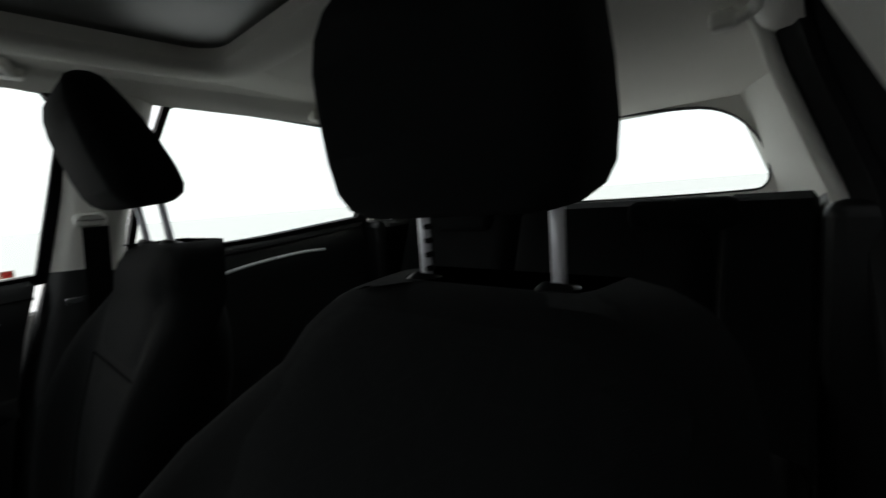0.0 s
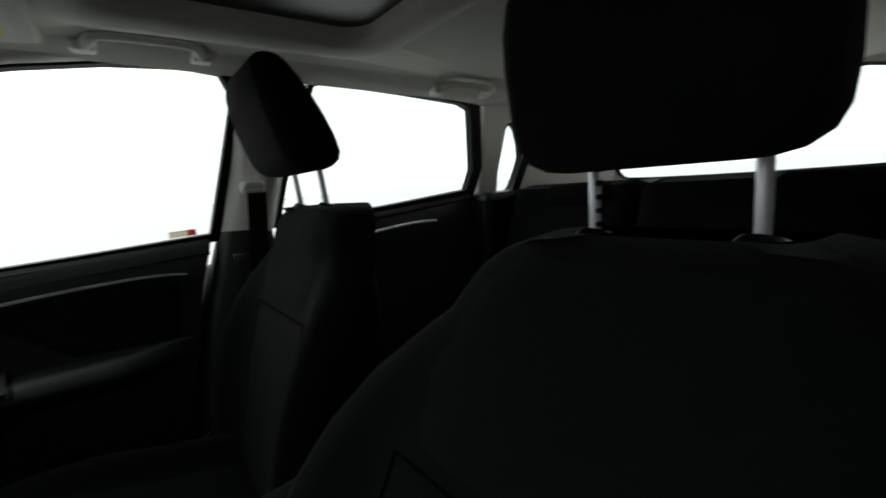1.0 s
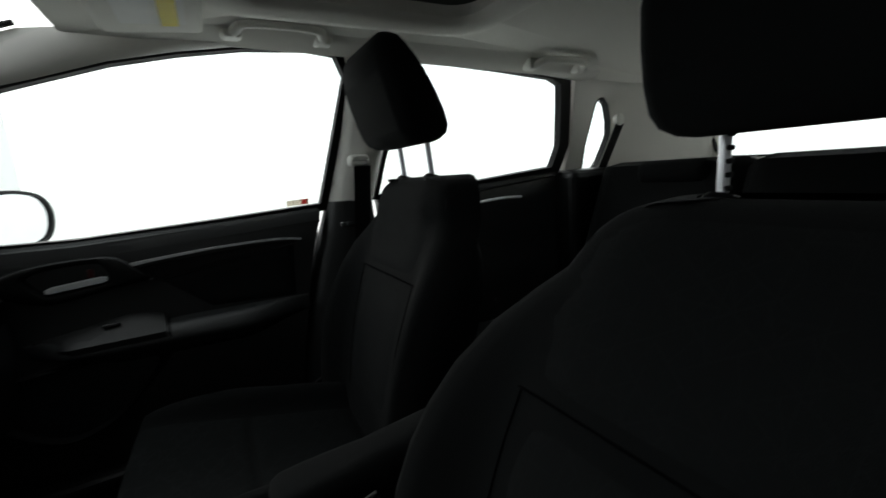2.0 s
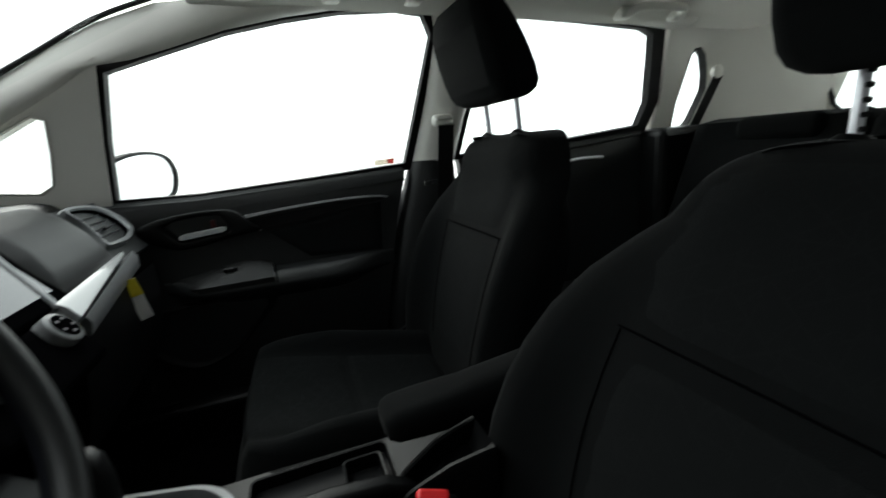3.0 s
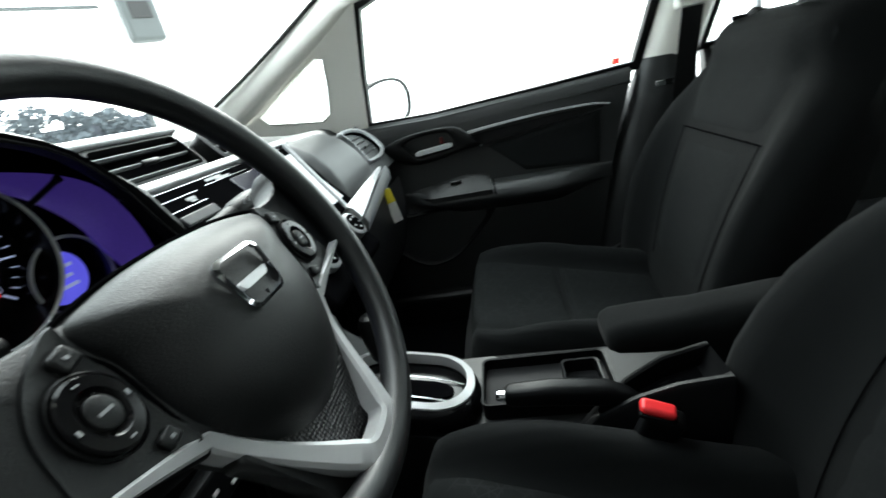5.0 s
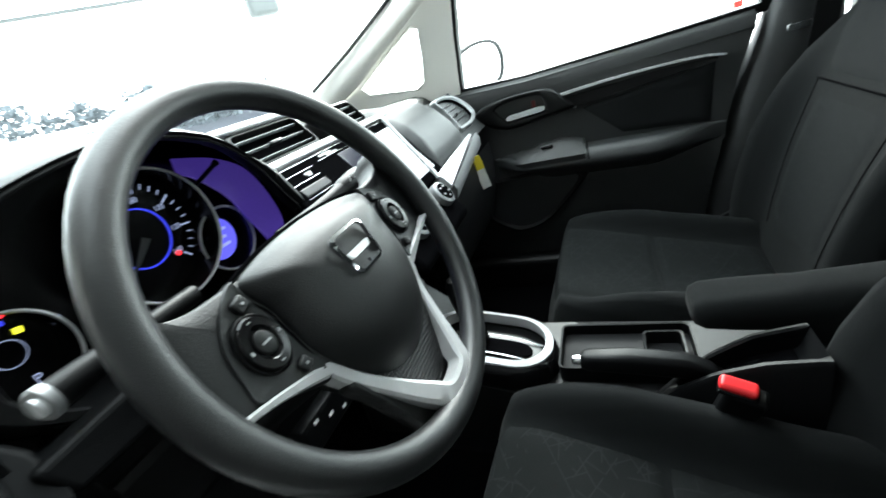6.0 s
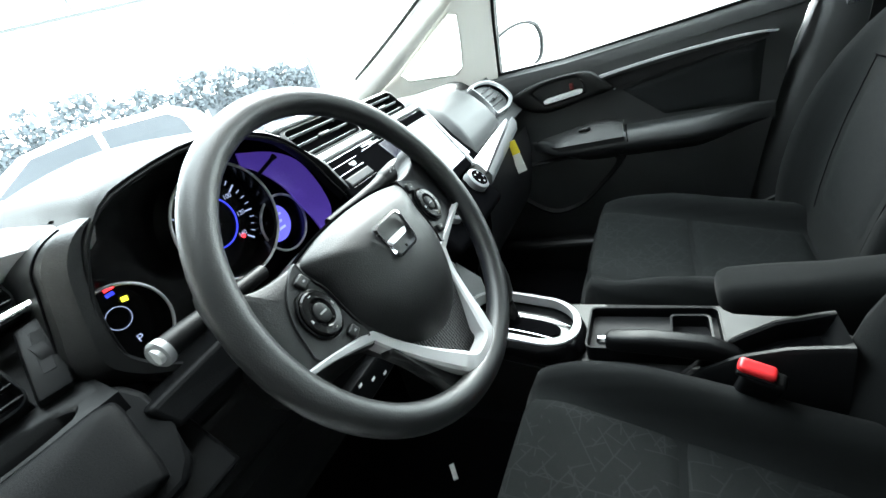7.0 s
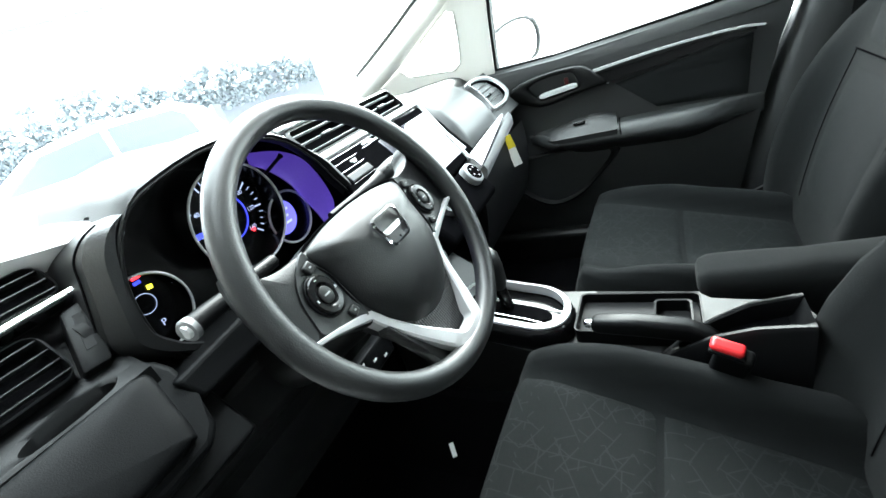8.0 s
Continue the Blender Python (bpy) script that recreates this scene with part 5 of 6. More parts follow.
part("warning_lamp", prism([V(x, 1.071, z) for x, z in ((-0.438, 0.999), (-0.432, 0.998), (-0.431, 1.003), (-0.437, 1.004))], (0, -0.001, 0), 0.0), LIT_YELLOW, tach, "lit yellow engine lamp")
part("warning_lamp", prism([V(x, 1.071, z) for x, z in ((-0.446, 1.016), (-0.436, 1.016), (-0.436, 1.020), (-0.446, 1.020))], (0, -0.001, 0), 0.0), LIT_RED, tach, "lit red lamp")
part("warning_lamp", prism([V(x, 1.071, z) for x, z in ((-0.447, 1.010), (-0.439, 1.010), (-0.439, 1.014), (-0.447, 1.014))], (0, -0.001, 0), 0.0), LIT_BLUE, tach, "lit blue lamp")
part("needle", prism([V(x, 1.070, z) for x, z in ((-0.413, 0.991), (-0.409, 0.989), (-0.405, 0.996))], (0, -0.001, 0), 0.0), LIT_WHITE, tach, "pale gauge pointer")
lettering("P", V(-0.444, 1.070, 0.957), 0.012, LIT_WHITE, tach)
trip = dial("trip_display", -0.222, 0.980, 0.040, 1.052, 1.075, GLOSS)
part("display", tube([V(-0.222, 1.0718, 0.980), V(-0.222, 1.070, 0.980)], 0.027, 30), LIT_LILAC, trip, "lit lilac trip display")
for k, w in ((0, 0.030), (1, 0.022), (2, 0.026)):
    part("readout", box((-0.222, 1.0692, 0.990 - 0.010 * k), (w, 0.0008, 0.0035), 0.0), LIT_WHITE, trip)
# flank of the instruments, curving towards the driver; emission stands in for reflected purple light
glow_o = smooth_path([V(-0.242, 1.052, 1.089), V(-0.200, 1.042, 1.0755), V(-0.176, 1.028, 1.054), V(-0.1645, 1.021, 1.022), V(-0.1595, 1.018, 0.990), V(-0.1605, 1.0185, 0.967), V(-0.170, 1.024, 0.945)], 4)
glow_i = smooth_path([V(-0.244, 1.053, 1.070), V(-0.229, 1.052, 1.062), V(-0.211, 1.050, 1.043), V(-0.200, 1.044, 1.0213), V(-0.194, 1.041, 0.998), V(-0.185, 1.035, 0.966), V(-0.182, 1.032, 0.945)], 4)
part("purple_panel", loft([[p, p * 0.5 + q * 0.5 + V(0.002, 0.003, 0), q, q + V(0.001, 0.004, 0), p + V(0.001, 0.004, 0)] for p, q in zip(glow_o, glow_i)]), LIT_PURPLE, board, "instrument side wall given a purple glow", angle=60)
part("trip_stem", tube([V(-0.240, 1.06, 1.046), V(-0.232, 1.01, 1.070), V(-0.231, 1.004, 1.073)], [0.0026, 0.0026, 0.0040], 10), MATT_TRIM, board)

# outer vent, shelf and pocket beside the driver
part("outer_backing", dash_box(-0.70, -0.485, -0.088, 0.20, -0.10, -0.038, 0.004), MATT_TRIM, board)
outer = smooth_path([V(x, 1.004, z) for x, z in ((-0.440, 1.0975), (-0.466, 1.092), (-0.484, 1.085), (-0.4985, 1.071), (-0.505, 1.051), (-0.514, 1.023), (-0.523, 0.990), (-0.512, 0.967), (-0.484, 0.944), (-0.45, 0.922))], 3)
inner = smooth_path([V(x, 0.986, z) for x, z in ((-0.436, 1.098), (-0.458, 1.089), (-0.469, 1.075), (-0.477, 1.056), (-0.485, 1.030), (-0.4885, 1.006), (-0.4885, 0.984), (-0.480, 0.967), (-0.468, 0.952), (-0.44, 0.930))], 3)
flank = [[q + V(0, 0.075, -0.004), q, q + (p - q) * 0.06 + V(0, -0.006, 0), q + (p - q) * 0.5 + V(0, -0.012, 0), q + (p - q) * 0.9 + V(0, -0.005, 0), p + V(0, 0.004, 0)] for q, p in zip(outer, inner)]
part("hood_flank", loft(flank, caps=False, closed=False), PLASTIC, board, "broad dark flank of the hood", angle=25)
part("flank_seam", tube([q + V(-0.0008, 0.003, 0) for q in outer[3:]], 0.0011, 6), CARPET, board)
rows = []
for k in range(13):
    u = k / 12
    x = -0.72 + 0.305 * u
    low, top = -0.076 + 0.016 * smoothstep(0.5, 0.9, u) - 0.006 * smoothstep(0.85, 1.0, u), -0.104 + 0.010 * smoothstep(0.5, 0.85, u) + 0.024 * smoothstep(0.8, 1.0, u)
    lift = 0.030 * smoothstep(0.45, 1.0, u)
    x, low, top = x - 0.5 * lift, low + 0.8 * lift, top + 0.8 * lift
    rows.append([dash(x, top, lift - 0.050), dash(x, top, lift - 0.004), dash(x, top * 0.5 + low * 0.5, lift + 0.003), dash(x, low, lift + 0.002), dash(x, low + 0.002, lift - 0.030)])
part("outer_trim", loft(rows), SILVER, board, "satin silver strip over the outer vent", angle=60)
vent("outer_vent", -0.700, -0.508, -0.054, -0.019, 3, board, MATT_TRIM, 0.002, 0.002, 0.0, SOFT)
part("outer_bar", prism([dash(-0.70, -0.010, -0.01), dash(-0.70, -0.001, -0.01), dash(-0.492, -0.006, -0.01), dash(-0.494, -0.014, -0.01)], DN * 0.020, 0.003, 3), CHROME, board, "bright bar between the outer vents")
vent("outer_vent", -0.700, -0.550, 0.004, 0.054, 4, board, MATT_TRIM, 0.002, 0.002, 0.0, SOFT)
sc = part("scroll_panel", prism([dash(-0.526, 0.001, -0.04), dash(-0.500, -0.002, -0.04), dash(-0.526, 0.062, -0.04), dash(-0.550, 0.060, -0.04)], DN * 0.042, 0.003), MATT_TRIM, board)
part("scroll_slot", prism([dash(-0.521, 0.009, 0.0), dash(-0.512, 0.010, 0.0), dash(-0.526, 0.045, 0.0), dash(-0.535, 0.044, 0.0)], DN * 0.0026, 0.0004), RUBBER, sc)
part("scroll_wheel", tube([dash(-0.5285, 0.027, -0.007), dash(-0.5195, 0.027, -0.007)], 0.0120, 20), RUBBER, sc)
shelf_o, shelf_i = [], []
for k in range(40):
    a = 2 * math.pi * k / 40
    c, q = math.cos(a), math.sin(a)
    f = min(1 / max(abs(c), 1e-6), 1 / max(abs(q), 1e-6))
    shelf_o.append((-0.610 + 0.095 * f * c, 0.0735 - 0.0175 * f * q))
    shelf_i.append((-0.577 + 0.037 * c, 0.0795 - 0.0095 * q))


def on_shelf(x, s, drop=0.0):
    return dash(x, s, -0.014 + 0.55 * (s - 0.056)) + V(0, 0, -drop)


part("shelf", loft([[on_shelf(x, q, 0.03) for x, q in shelf_o], [on_shelf(x, q) for x, q in shelf_o], [on_shelf(x * 0.15 + y * 0.85, q * 0.15 + w * 0.85, -0.001) for (x, q), (y, w) in zip(shelf_o, shelf_i)], [on_shelf(x, q, 0.002) for x, q in shelf_i], [on_shelf(x, q, 0.035) for x, q in shelf_i]], caps=False), MATT_TRIM, board, "shelf with a moulded cup recess")
part("cup_floor", prism([on_shelf(x, q, 0.033) for x, q in shelf_i], (0, 0, -0.002)), RUBBER, board)
lid = smooth_path([V(x, q, 0) for x, q in ((-0.72, 0.172), (-0.640, 0.172), (-0.548, 0.169), (-0.534, 0.162), (-0.527, 0.130), (-0.521, 0.100), (-0.527, 0.092), (-0.545, 0.0905), (-0.640, 0.093), (-0.72, 0.095))], 4, closed=True)
rings = []
for q, h in ((1.0, -0.050), (1.0, 0.000), (0.992, 0.005), (0.975, 0.0085), (0.93, 0.0110), (0.80, 0.0135), (0.55, 0.0155), (0.25, 0.0165), (0.03, 0.0168)):
    rings.append([dash(-0.62 + (p.x + 0.62) * q, 0.131 + (p.y - 0.131) * q, h) for p in lid])
part("pocket", loft(rings, caps=False), LIDSKIN, board, "closed pocket lid", angle=60)
part("pocket_surround", prism([dash(x, q, -0.09) for x, q in ((-0.70, 0.188), (-0.530, 0.182), (-0.514, 0.170), (-0.506, 0.140), (-0.499, 0.102), (-0.506, 0.084), (-0.517, 0.074), (-0.530, 0.094), (-0.70, 0.098))], DN * 0.084, 0.007, 3), LIDSKIN, board, "moulded surround of the pocket")
part("knee_panel", sheet(lambda u, v: dash(-0.70 + 0.56 * u, 0.10 + 0.20 * v, -0.045 - 0.24 * v + 0.015 * math.sin(math.pi * u)), 14, 8, thick=-DN * 0.05), PLASTIC, board)
part("column_shroud", prism([V(-0.515, 0.955, 0.945), V(-0.505, 0.945, 0.915), V(-0.40, 0.945, 0.915), V(-0.40, 0.955, 0.955)], (0, 0.09, -0.02), 0.006, 3), LIDSKIN, board)
sw = part("lower_switch_panel", box((-0.295, 0.955, 0.760), (0.10, 0.02, 0.045), 0.005, 2), MATT_TRIM, board)
for x, z in ((-0.321, 0.775), (-0.296, 0.762), (-0.272, 0.750)):
    part("switch_mark", box((x, 0.944, z), (0.007, 0.001, 0.004), 0.0), PAPER, sw)
lamp = part("start_lamp", tube([dash(-0.569, 0.181, -0.075), dash(-0.569, 0.181, -0.055)], 0.012, 20), LIT_GREEN, board, "green lit round key")
part("lamp_ring", tube([dash(-0.569, 0.181, -0.08), dash(-0.569, 0.181, -0.054), dash(-0.569, 0.181, -0.056)], [0.015, 0.015, 0.0125], 20), MATT_TRIM, lamp)

# ---- console between the seats ----
console = thing("centre_console", "black plastic console with silver shifter surround", "console", (0, 0.6, 0.36))
part("body", prism([V(-0.100, y, z) for y, z in ((0.26, 0.40), (0.26, 0.600), (0.69, 0.600), (0.76, 0.60), (0.88, 0.62), (0.98, 0.72), (1.08, 0.76), (1.10, 0.40))], (0.19, 0, 0), 0.010, 3), PLASTIC, console, angle=50)


def level(x0, x1, y0, y1, r, z, rise=0.0):
    return [V((x0 + x1) / 2 + x, (y0 + y1) / 2 + y, z + rise * ((y0 + y1) / 2 + y - 0.5)) for x, y in round_rect(x1 - x0, y1 - y0, r, 4)]


part("tray_rim", hoop(level(-0.066, 0.046, 0.505, 0.708, 0.012, 0.628), level(-0.063, 0.043, 0.508, 0.705, 0.010, 0.627), (0, 0, -0.028)), MATT_TRIM, console)
part("tray_floor", box((-0.010, 0.6065, 0.605), (0.104, 0.195, 0.006), 0.0), RUBBER, console)
part("coin_box", hoop(level(-0.052, 0.020, 0.520, 0.578, 0.008, 0.632), level(-0.049, 0.017, 0.523, 0.575, 0.007, 0.631), (0, 0, -0.026)), MATT_TRIM, console, "small coin box")
# open bin beside the armrest, its rim rising towards the seats
rows = []
for k in range(19):
    u = k / 18
    y = 0.575 - 0.185 * u
    z = float(np.interp(y, [0.39, 0.405, 0.45, 0.50, 0.545, 0.575], [0.695, 0.693, 0.684, 0.661, 0.630, 0.602]))
    xl = float(np.interp(y, [0.39, 0.45, 0.50, 0.575], [-0.125, -0.119, -0.112, -0.106]))
    xr = float(np.interp(y, [0.39, 0.45, 0.50, 0.545, 0.575], [-0.050, -0.056, -0.066, -0.082, -0.090]))
    deep = 0.034 * smoothstep(0.12, 0.30, u) * smoothstep(0.985, 0.93, u)
    rows.append([V(xl - 0.004, y, z - 0.12), V(xl - 0.002, y, z - 0.006), V(xl + 0.002, y, z), V(xl + 0.007, y, z), V(xl + 0.010, y, z - min(deep, 0.003)), V(xl + 0.012, y, z - deep), V(xr - 0.010, y, z - deep), V(xr - 0.008, y, z - min(deep, 0.003)), V(xr - 0.005, y, z), V(xr, y, z - 0.001), V(xr + 0.003, y, z - 0.007), V(xr + 0.006, y, z - 0.12)])
part("rear_bin", loft(rows), MATT_TRIM, console, "open bin with a raised rim", angle=40)
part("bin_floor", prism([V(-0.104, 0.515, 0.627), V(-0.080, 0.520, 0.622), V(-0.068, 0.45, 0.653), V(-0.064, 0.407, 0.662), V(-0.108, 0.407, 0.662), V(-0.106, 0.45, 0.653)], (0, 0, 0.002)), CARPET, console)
ring = round_rect(0.132, 0.21, 0.062, 8)


def on_shift(x, y, h=0.0):
    return V(-0.024 + x, 0.822 + y, 0.662 + y * 0.21 + h)


part("shifter_housing", loft([[on_shift(x * q, y * q, h) for x, y in ring] for q, h in ((1.0, -0.075), (1.06, -0.05), (1.07, -0.02), (1.01, -0.004), (0.9, -0.002))], caps=False), GLOSS, console, "piano black shifter housing", angle=60)
part("shifter_surround", hoop([on_shift(x, y, 0.0) for x, y in ring], [on_shift(x * 0.85, y * 0.89, 0.003) for x, y in ring], (0, 0, -0.02)), SILVER, console, "satin silver shifter surround")
part("shifter_gate", prism([on_shift(x * 0.87, y * 0.91, -0.020) for x, y in ring], (0, 0, -0.01)), GLOSS, console, "piano black shifter gate")
part("gate_strip", tube(smooth_path([on_shift(0.012, -0.085, -0.017), on_shift(0.020, -0.03, -0.016), on_shift(0.020, 0.06, -0.016)], 4), 0.0012, 8), CHROME, console, "thin chrome gate line")
part("gate_strip", tube(smooth_path([on_shift(-0.030, -0.070, -0.017), on_shift(-0.026, -0.02, -0.016), on_shift(-0.026, 0.06, -0.016)], 4), 0.0012, 8), CHROME, console, "thin chrome gate line")
part("gate_slider", prism([on_shift(x * 0.3 - 0.006, y * 0.62 - 0.005, -0.0195) for x, y in ring], (0, 0, 0.003)), CARPET, console)
lever = thing("gear_lever", "black gear lever in the shifter gate", "gear lever", (-0.02, 0.84, 0.66))
part("shaft", tube([V(-0.022, 0.836, 0.640), V(-0.022, 0.842, 0.69), V(-0.022, 0.850, 0.730)], [0.013, 0.012, 0.012], 12), GLOSS, lever)
part("knob", loft([[V(-0.022 + x, yc + y, z) for x, y in round_rect(w, d, min(w, d) * 0.42, 5)] for z, yc, w, d in ((0.695, 0.845, 0.024, 0.028), (0.710, 0.848, 0.036, 0.042), (0.742, 0.851, 0.042, 0.047), (0.768, 0.854, 0.040, 0.045), (0.780, 0.856, 0.028, 0.032))]), PLASTIC, lever, angle=60)
# parking brake
brake = thing("parking_brake", "black parking brake lever with a bright button", "parking brake", (-0.09, 0.5, 0.62))
part("lever", loft([[V(-0.086 + x, y, zc + z) for x, z in round_rect(w, h, 0.009, 4)] for y, zc, w, h in ((0.668, 0.662, 0.022, 0.022), (0.660, 0.663, 0.028, 0.028), (0.60, 0.662, 0.031, 0.032), (0.53, 0.654, 0.030, 0.032), (0.50, 0.640, 0.028, 0.030), (0.47, 0.612, 0.024, 0.028))]), MATT_TRIM, brake, angle=60)
part("release_button", tube([V(-0.086, 0.664, 0.662), V(-0.086, 0.678, 0.663), V(-0.086, 0.681, 0.663)], [0.008, 0.008, 0.006], 14), CHROME, brake, "bright release button")
# armrest
rest = thing("armrest", "black fabric centre armrest folded down", "armrest", (0.0, 0.4, 0.6))
part("pad", loft([[V(0.010 + x, y, (t + b) / 2 + z + 0.012) for x, z in round_rect(w, t - b, min(w * 0.9, t - b) * 0.42, 5)] for y, t, b, w in ((0.512, 0.684, 0.664, 0.050), (0.508, 0.692, 0.657, 0.070), (0.495, 0.699, 0.650, 0.082), (0.46, 0.702, 0.647, 0.086), (0.42, 0.704, 0.645, 0.086), (0.395, 0.706, 0.641, 0.085), (0.375, 0.708, 0.626, 0.085), (0.362, 0.710, 0.610, 0.085), (0.33, 0.713, 0.600, 0.085), (0.26, 0.720, 0.595, 0.085), (0.18, 0.722, 0.60, 0.08))]), FABRIC_SIDE, rest, angle=60)
part("arm", box((0.018, 0.22, 0.56), (0.07, 0.14, 0.16), 0.02), PLASTIC, rest)
# seat belt buckle
buckle = thing("seat_belt_buckle", "black buckle with a red release key", "buckle", (-0.135, 0.47, 0.60))
bt = Matrix.Rotation(radians(-18), 4, "Y") @ Matrix.Rotation(radians(10), 4, "X") @ Matrix.Rotation(radians(-16), 4, "Z")
part("housing", box((-0.143, 0.485, 0.640), (0.024, 0.044, 0.075), 0.006, 3, turn=bt), MATT_TRIM, buckle)
part("bezel", box((-0.152, 0.488, 0.676), (0.022, 0.042, 0.008), 0.003, 2, turn=bt), MATT_TRIM, buckle, "dark edge of the buckle")
part("release_key", box((-0.153, 0.488, 0.683), (0.019, 0.040, 0.013), 0.0055, 4, turn=bt), RED, buckle, "red release key")

# ---- stalks ----
stalk = thing("lamp_stalk", "black lamp stalk with a pale end ring", "stalk", (-0.43, 0.87, 1.0))
part("arm", tube([V(-0.40, 0.895, 1.003), V(-0.45, 0.888, 1.005), V(-0.485, 0.884, 1.006), V(-0.5078, 0.882, 1.006)], [0.007, 0.0075, 0.0090, 0.0093], 16), MATT_TRIM, stalk)
part("end_cap", tube([V(-0.508, 0.881, 1.006), V(-0.5118, 0.881, 1.006)], [0.0064, 0.0058], 18), ACCENT, stalk)
part("end_ring", tube([V(-0.5035, 0.882, 1.006), V(-0.509, 0.8815, 1.006), V(-0.5105, 0.881, 1.006)], [0.0101, 0.0103, 0.0085], 20), SATIN, stalk, "pale grey end ring")
for k in range(3):
    part("mark", box((-0.462 - 0.006 * k, 0.8785, 1.0095 - 0.001 * k), (0.0016, 0.001, 0.0045), 0.0), PAPER, stalk)
wiper = thing("wiper_stalk", "black wiper stalk behind the wheel", "stalk", (-0.26, 0.87, 1.0))
part("arm", tube([V(-0.30, 0.895, 1.000), V(-0.25, 0.889, 1.003), V(-0.215, 0.886, 1.005), V(-0.195, 0.885, 1.007)], [0.007, 0.0075, 0.0085, 0.010], 16), MATT_TRIM, wiper)
part("grip_end", tube([V(-0.196, 0.885, 1.007), V(-0.190, 0.885, 1.0075), V(-0.162, 0.884, 1.0105), V(-0.152, 0.884, 1.0115), V(-0.149, 0.884, 1.0118)], [0.0100, 0.0115, 0.0120, 0.0108, 0.007], 18), MATT_TRIM, wiper)
for k in range(4):
    part("mark", box((-0.188 + 0.009 * k, 0.8735, 1.0165 + 0.0008 * k), (0.0018, 0.001, 0.0050), 0.0), MARK, wiper)

# ---- belts, grips, visor ----
anchor = thing("seat_belt", "black seat belt hanging from a pale shoulder anchor", "seat belt", (0.59, 0.15, 1.14))
part("anchor", loft([[V(0.605 - d, 0.150 + y, 1.145 + z) for y, z in round_rect(w, h, 0.012, 4)] for d, w, h in ((-0.01, 0.056, 0.032), (0.012, 0.056, 0.032), (0.018, 0.046, 0.022))]), TRIM, anchor, "pale plastic shoulder anchor")
part("webbing", sheet(lambda u, v: (0.590 + 0.055 * v, 0.122 + 0.046 * u + 0.03 * v, 1.13 - 0.50 * v), 3, 12, thick=(0.002, 0, 0)), BELT, anchor)
part("tongue", box((0.64, 0.185, 0.973), (0.006, 0.050, 0.016), 0.003, 2), CHROME, anchor, "small steel belt tongue")
anchor2 = thing("rear_seat_belt", "black rear belt hanging from the pale pillar", "seat belt", (0.60, -0.88, 1.25))
part("anchor", tube([V(0.60, -0.895, 1.245), V(0.585, -0.895, 1.245), V(0.58, -0.895, 1.245)], [0.022, 0.022, 0.014], 16), TRIM, anchor2)
part("webbing", sheet(lambda u, v: (0.588 + 0.05 * v, -0.92 + 0.045 * u + 0.05 * v, 1.23 - 0.18 * v), 3, 8, thick=(0.002, 0, 0)), BELT, anchor2)


def grip(name, y0, y1, z, x, label):
    ob = thing(name, label, "grab handle", (x, (y0 + y1) / 2, z), group="roof grab handles")
    for y in (y0, y1):
        part("mount", box((x + 0.012, y, z), (0.04, 0.040, 0.032), 0.008, 3), TRIM, ob)
    part("bar", tube(smooth_path([V(x + 0.006, y0, z - 0.006), V(x - 0.012, y0 * 0.96 + y1 * 0.04, z - 0.003), V(x - 0.034, y0 * 0.88 + y1 * 0.12, z + 0.004), V(x - 0.040, (y0 + y1) / 2, z + 0.005), V(x - 0.034, y0 * 0.12 + y1 * 0.88, z + 0.004), V(x - 0.012, y0 * 0.04 + y1 * 0.96, z - 0.003), V(x + 0.006, y1, z - 0.006)], 4), 0.011, 12), TRIM, ob)
    return ob


grip("grab_handle", 0.43, 0.24, 1.418, 0.482, "grey folding roof grab handle above the front door")
grip("grab_handle", -0.38, -0.58, 1.394, 0.482, "grey folding roof grab handle above the rear door")
grip("grab_handle", -0.35, -0.55, 1.388, -0.478, "grey folding roof grab handle above the rear door")

visor = thing("sun_visor", "grey sun visor with a white and yellow notice", "sun visor", (0.35, 0.56, 1.42))
tilt = Matrix.Rotation(radians(-4), 4, "X")
part("flap", box((0.30, 0.565, 1.404), (0.34, 0.165, 0.020), 0.009, 3, turn=tilt), HEADLINER, visor)
part("notice", box((0.335, 0.560, 1.3935), (0.15, 0.10, 0.001), 0.0, turn=tilt), PAPER, visor, "white notice")
part("notice_band", box((0.335, 0.535, 1.3915), (0.15, 0.026, 0.001), 0.0, turn=tilt), YELLOW, visor, "yellow warning band")
# ---- small things ----
tag = thing("key_tag", "yellow and white paper tag hanging below the dash", "tag", (0.405, 0.91, 0.83))
part("card", prism([V(0.404 + x, 0.918 + y, z + 0.004) for x, y, z in ((0, 0, 0.870), (0.007, -0.022, 0.873), (0.012, -0.036, 0.788), (0.005, -0.014, 0.783))], (0.0012, 0.0003, 0)), PAPER, tag)
part("band", prism([V(0.4032 + x, 0.9177 + y, z + 0.004) for x, y, z in ((0, 0, 0.870), (0.007, -0.022, 0.873), (0.0095, -0.029, 0.838), (0.0025, -0.007, 0.834))], (0.0007, 0.0002, 0)), YELLOW, tag, "yellow band")
part("string", tube([V(0.406, 0.912, 0.872), V(0.408, 0.922, 0.893)], 0.002, 6), PAPER, tag)
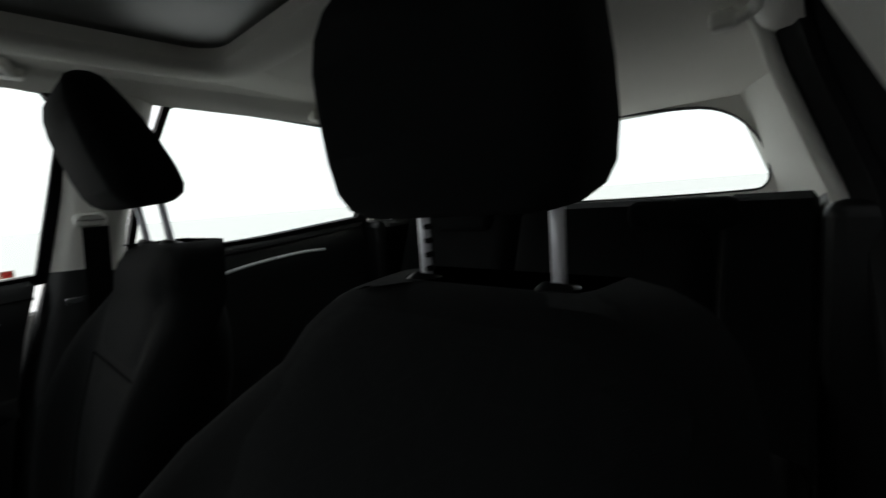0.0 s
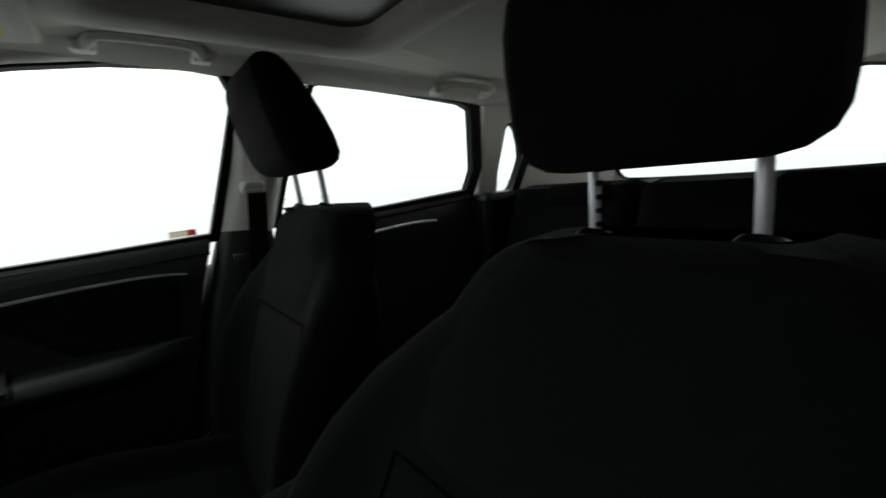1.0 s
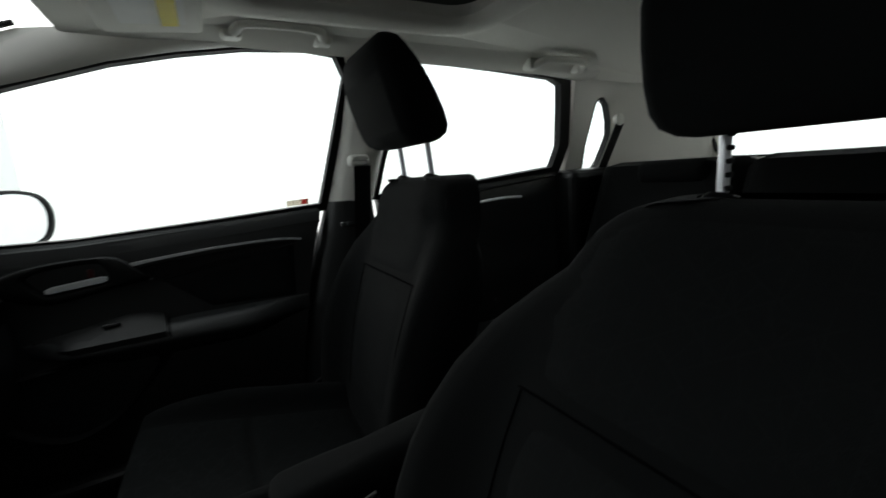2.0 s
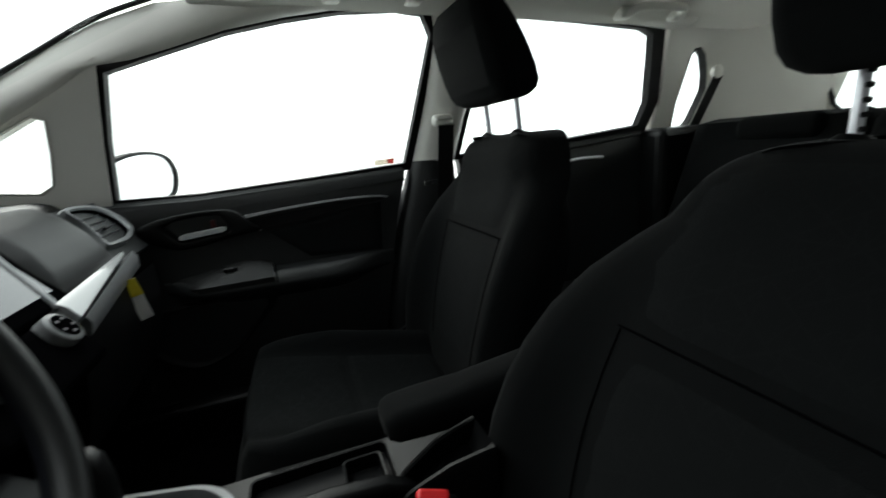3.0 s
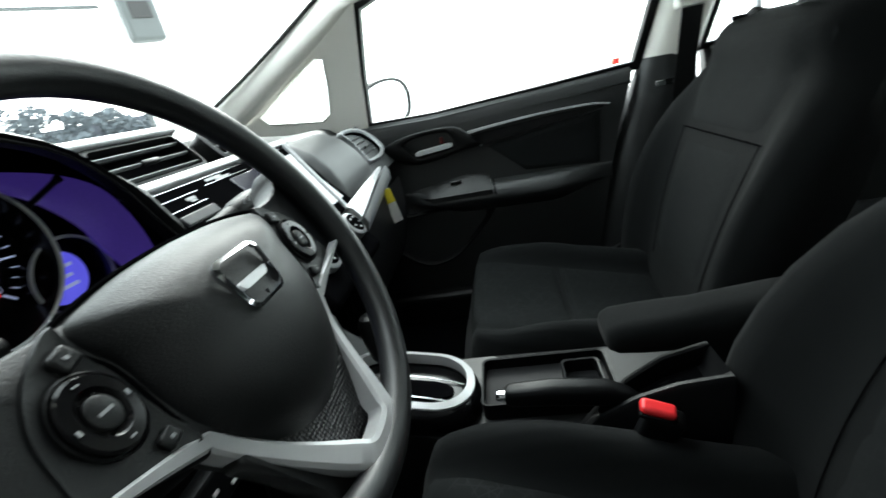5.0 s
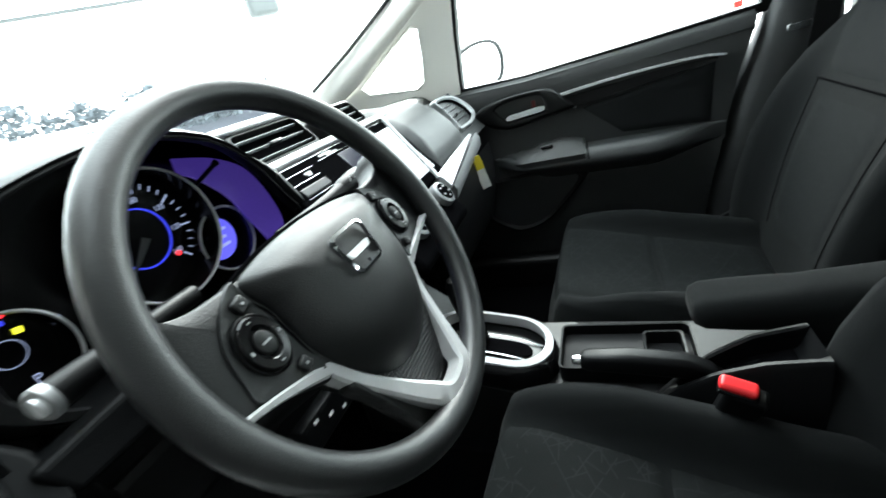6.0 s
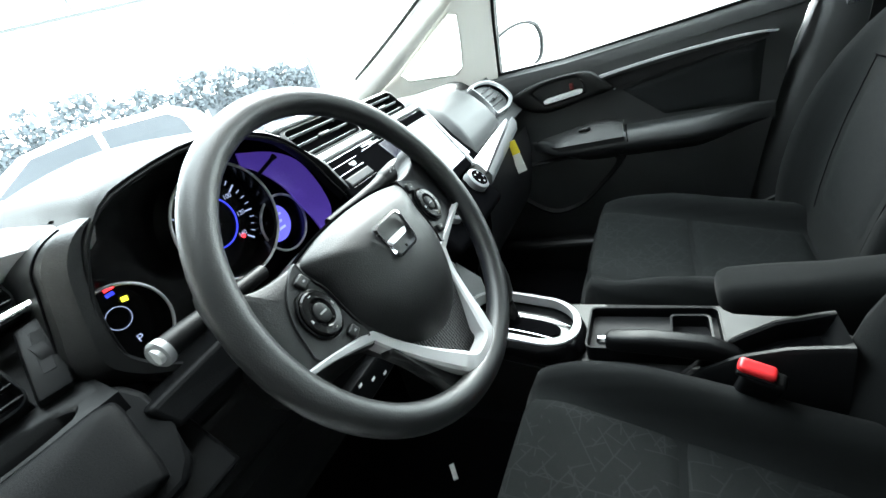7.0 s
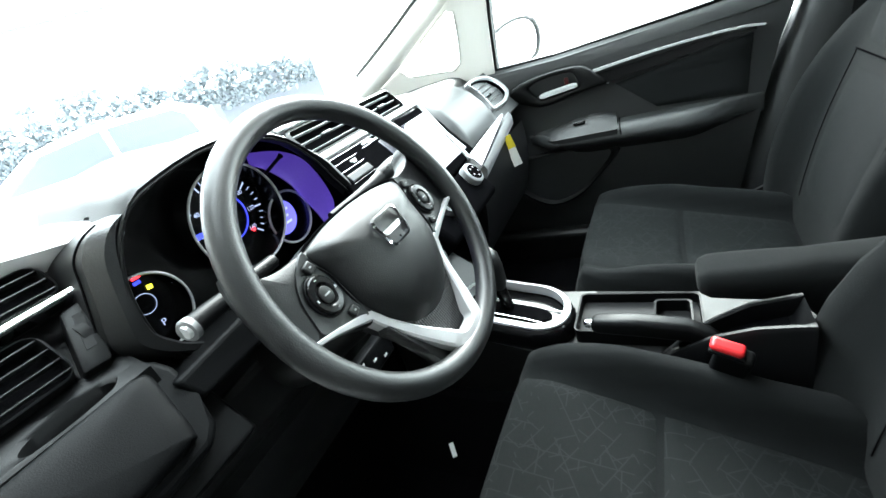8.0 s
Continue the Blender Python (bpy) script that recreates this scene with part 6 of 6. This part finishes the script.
slip = thing("paper_slip", "small white paper slip on the footwell carpet", "paper", (-0.178, 0.986, 0.377))
part("sheet", box((-0.180, 0.983, 0.385), (0.010, 0.036, 0.003), 0.0, turn=Matrix.Rotation(radians(-52), 4, "Z")), PAPER, slip)
note = thing("window_sticker", "small white and red sticker on the glass", "sticker", (0.715, 0.28, 1.05))
part("paper", prism([V(0.712, 0.335, 1.034), V(0.712, 0.275, 1.036), V(0.706, 0.275, 1.052), V(0.706, 0.335, 1.050)], (0.001, 0, 0)), STICKER, note)
part("band", prism([V(0.711, 0.295, 1.036), V(0.711, 0.277, 1.0365), V(0.7055, 0.277, 1.051), V(0.7055, 0.295, 1.0505)], (0.001, 0, 0)), STICKER_RED, note, "red band")

# outside mirror
mir = thing("side_mirror", "outside mirror in a dark-edged shell", "mirror", (0.85, 0.96, 1.02))


def on_mirror(u, w, d=0.0):
    """A point of the mirror: u outwards along its face, w up, d ahead of it."""
    return V(0.765 + 0.945 * u + 0.33 * d, 1.010 - 0.33 * u + 0.945 * d, 1.05 + w)


mo = smooth_path([V(u, w, 0) for u, w in ((0.02, 0.055), (0.10, 0.074), (0.19, 0.078), (0.262, 0.062), (0.290, 0.020), (0.278, -0.030), (0.240, -0.058), (0.15, -0.066), (0.04, -0.060), (-0.02, -0.030), (-0.02, 0.030))], 4, closed=True)
mc = V(0.14, 0.005, 0)


def mirror_ring(q, d):
    return [on_mirror(mc.x + (p.x - mc.x) * q, mc.y + (p.y - mc.y) * q, d) for p in mo]


part("shell", loft([mirror_ring(q, d) for q, d in ((0.98, 0.004), (1.03, 0.02), (1.0, 0.06), (0.8, 0.10), (0.4, 0.12))]), WHITE_PAINT, mir, angle=60)
part("edge", loft([mirror_ring(q, d) for q, d in ((1.03, 0.022), (1.05, 0.008), (1.03, -0.004), (0.93, -0.006), (0.90, 0.002))], caps=False), RUBBER, mir, angle=60)
part("mirror_glass", prism(mirror_ring(0.91, 0.0), V(0.33, 0.945, 0) * 0.003), CHROME, mir, "mirror glass")
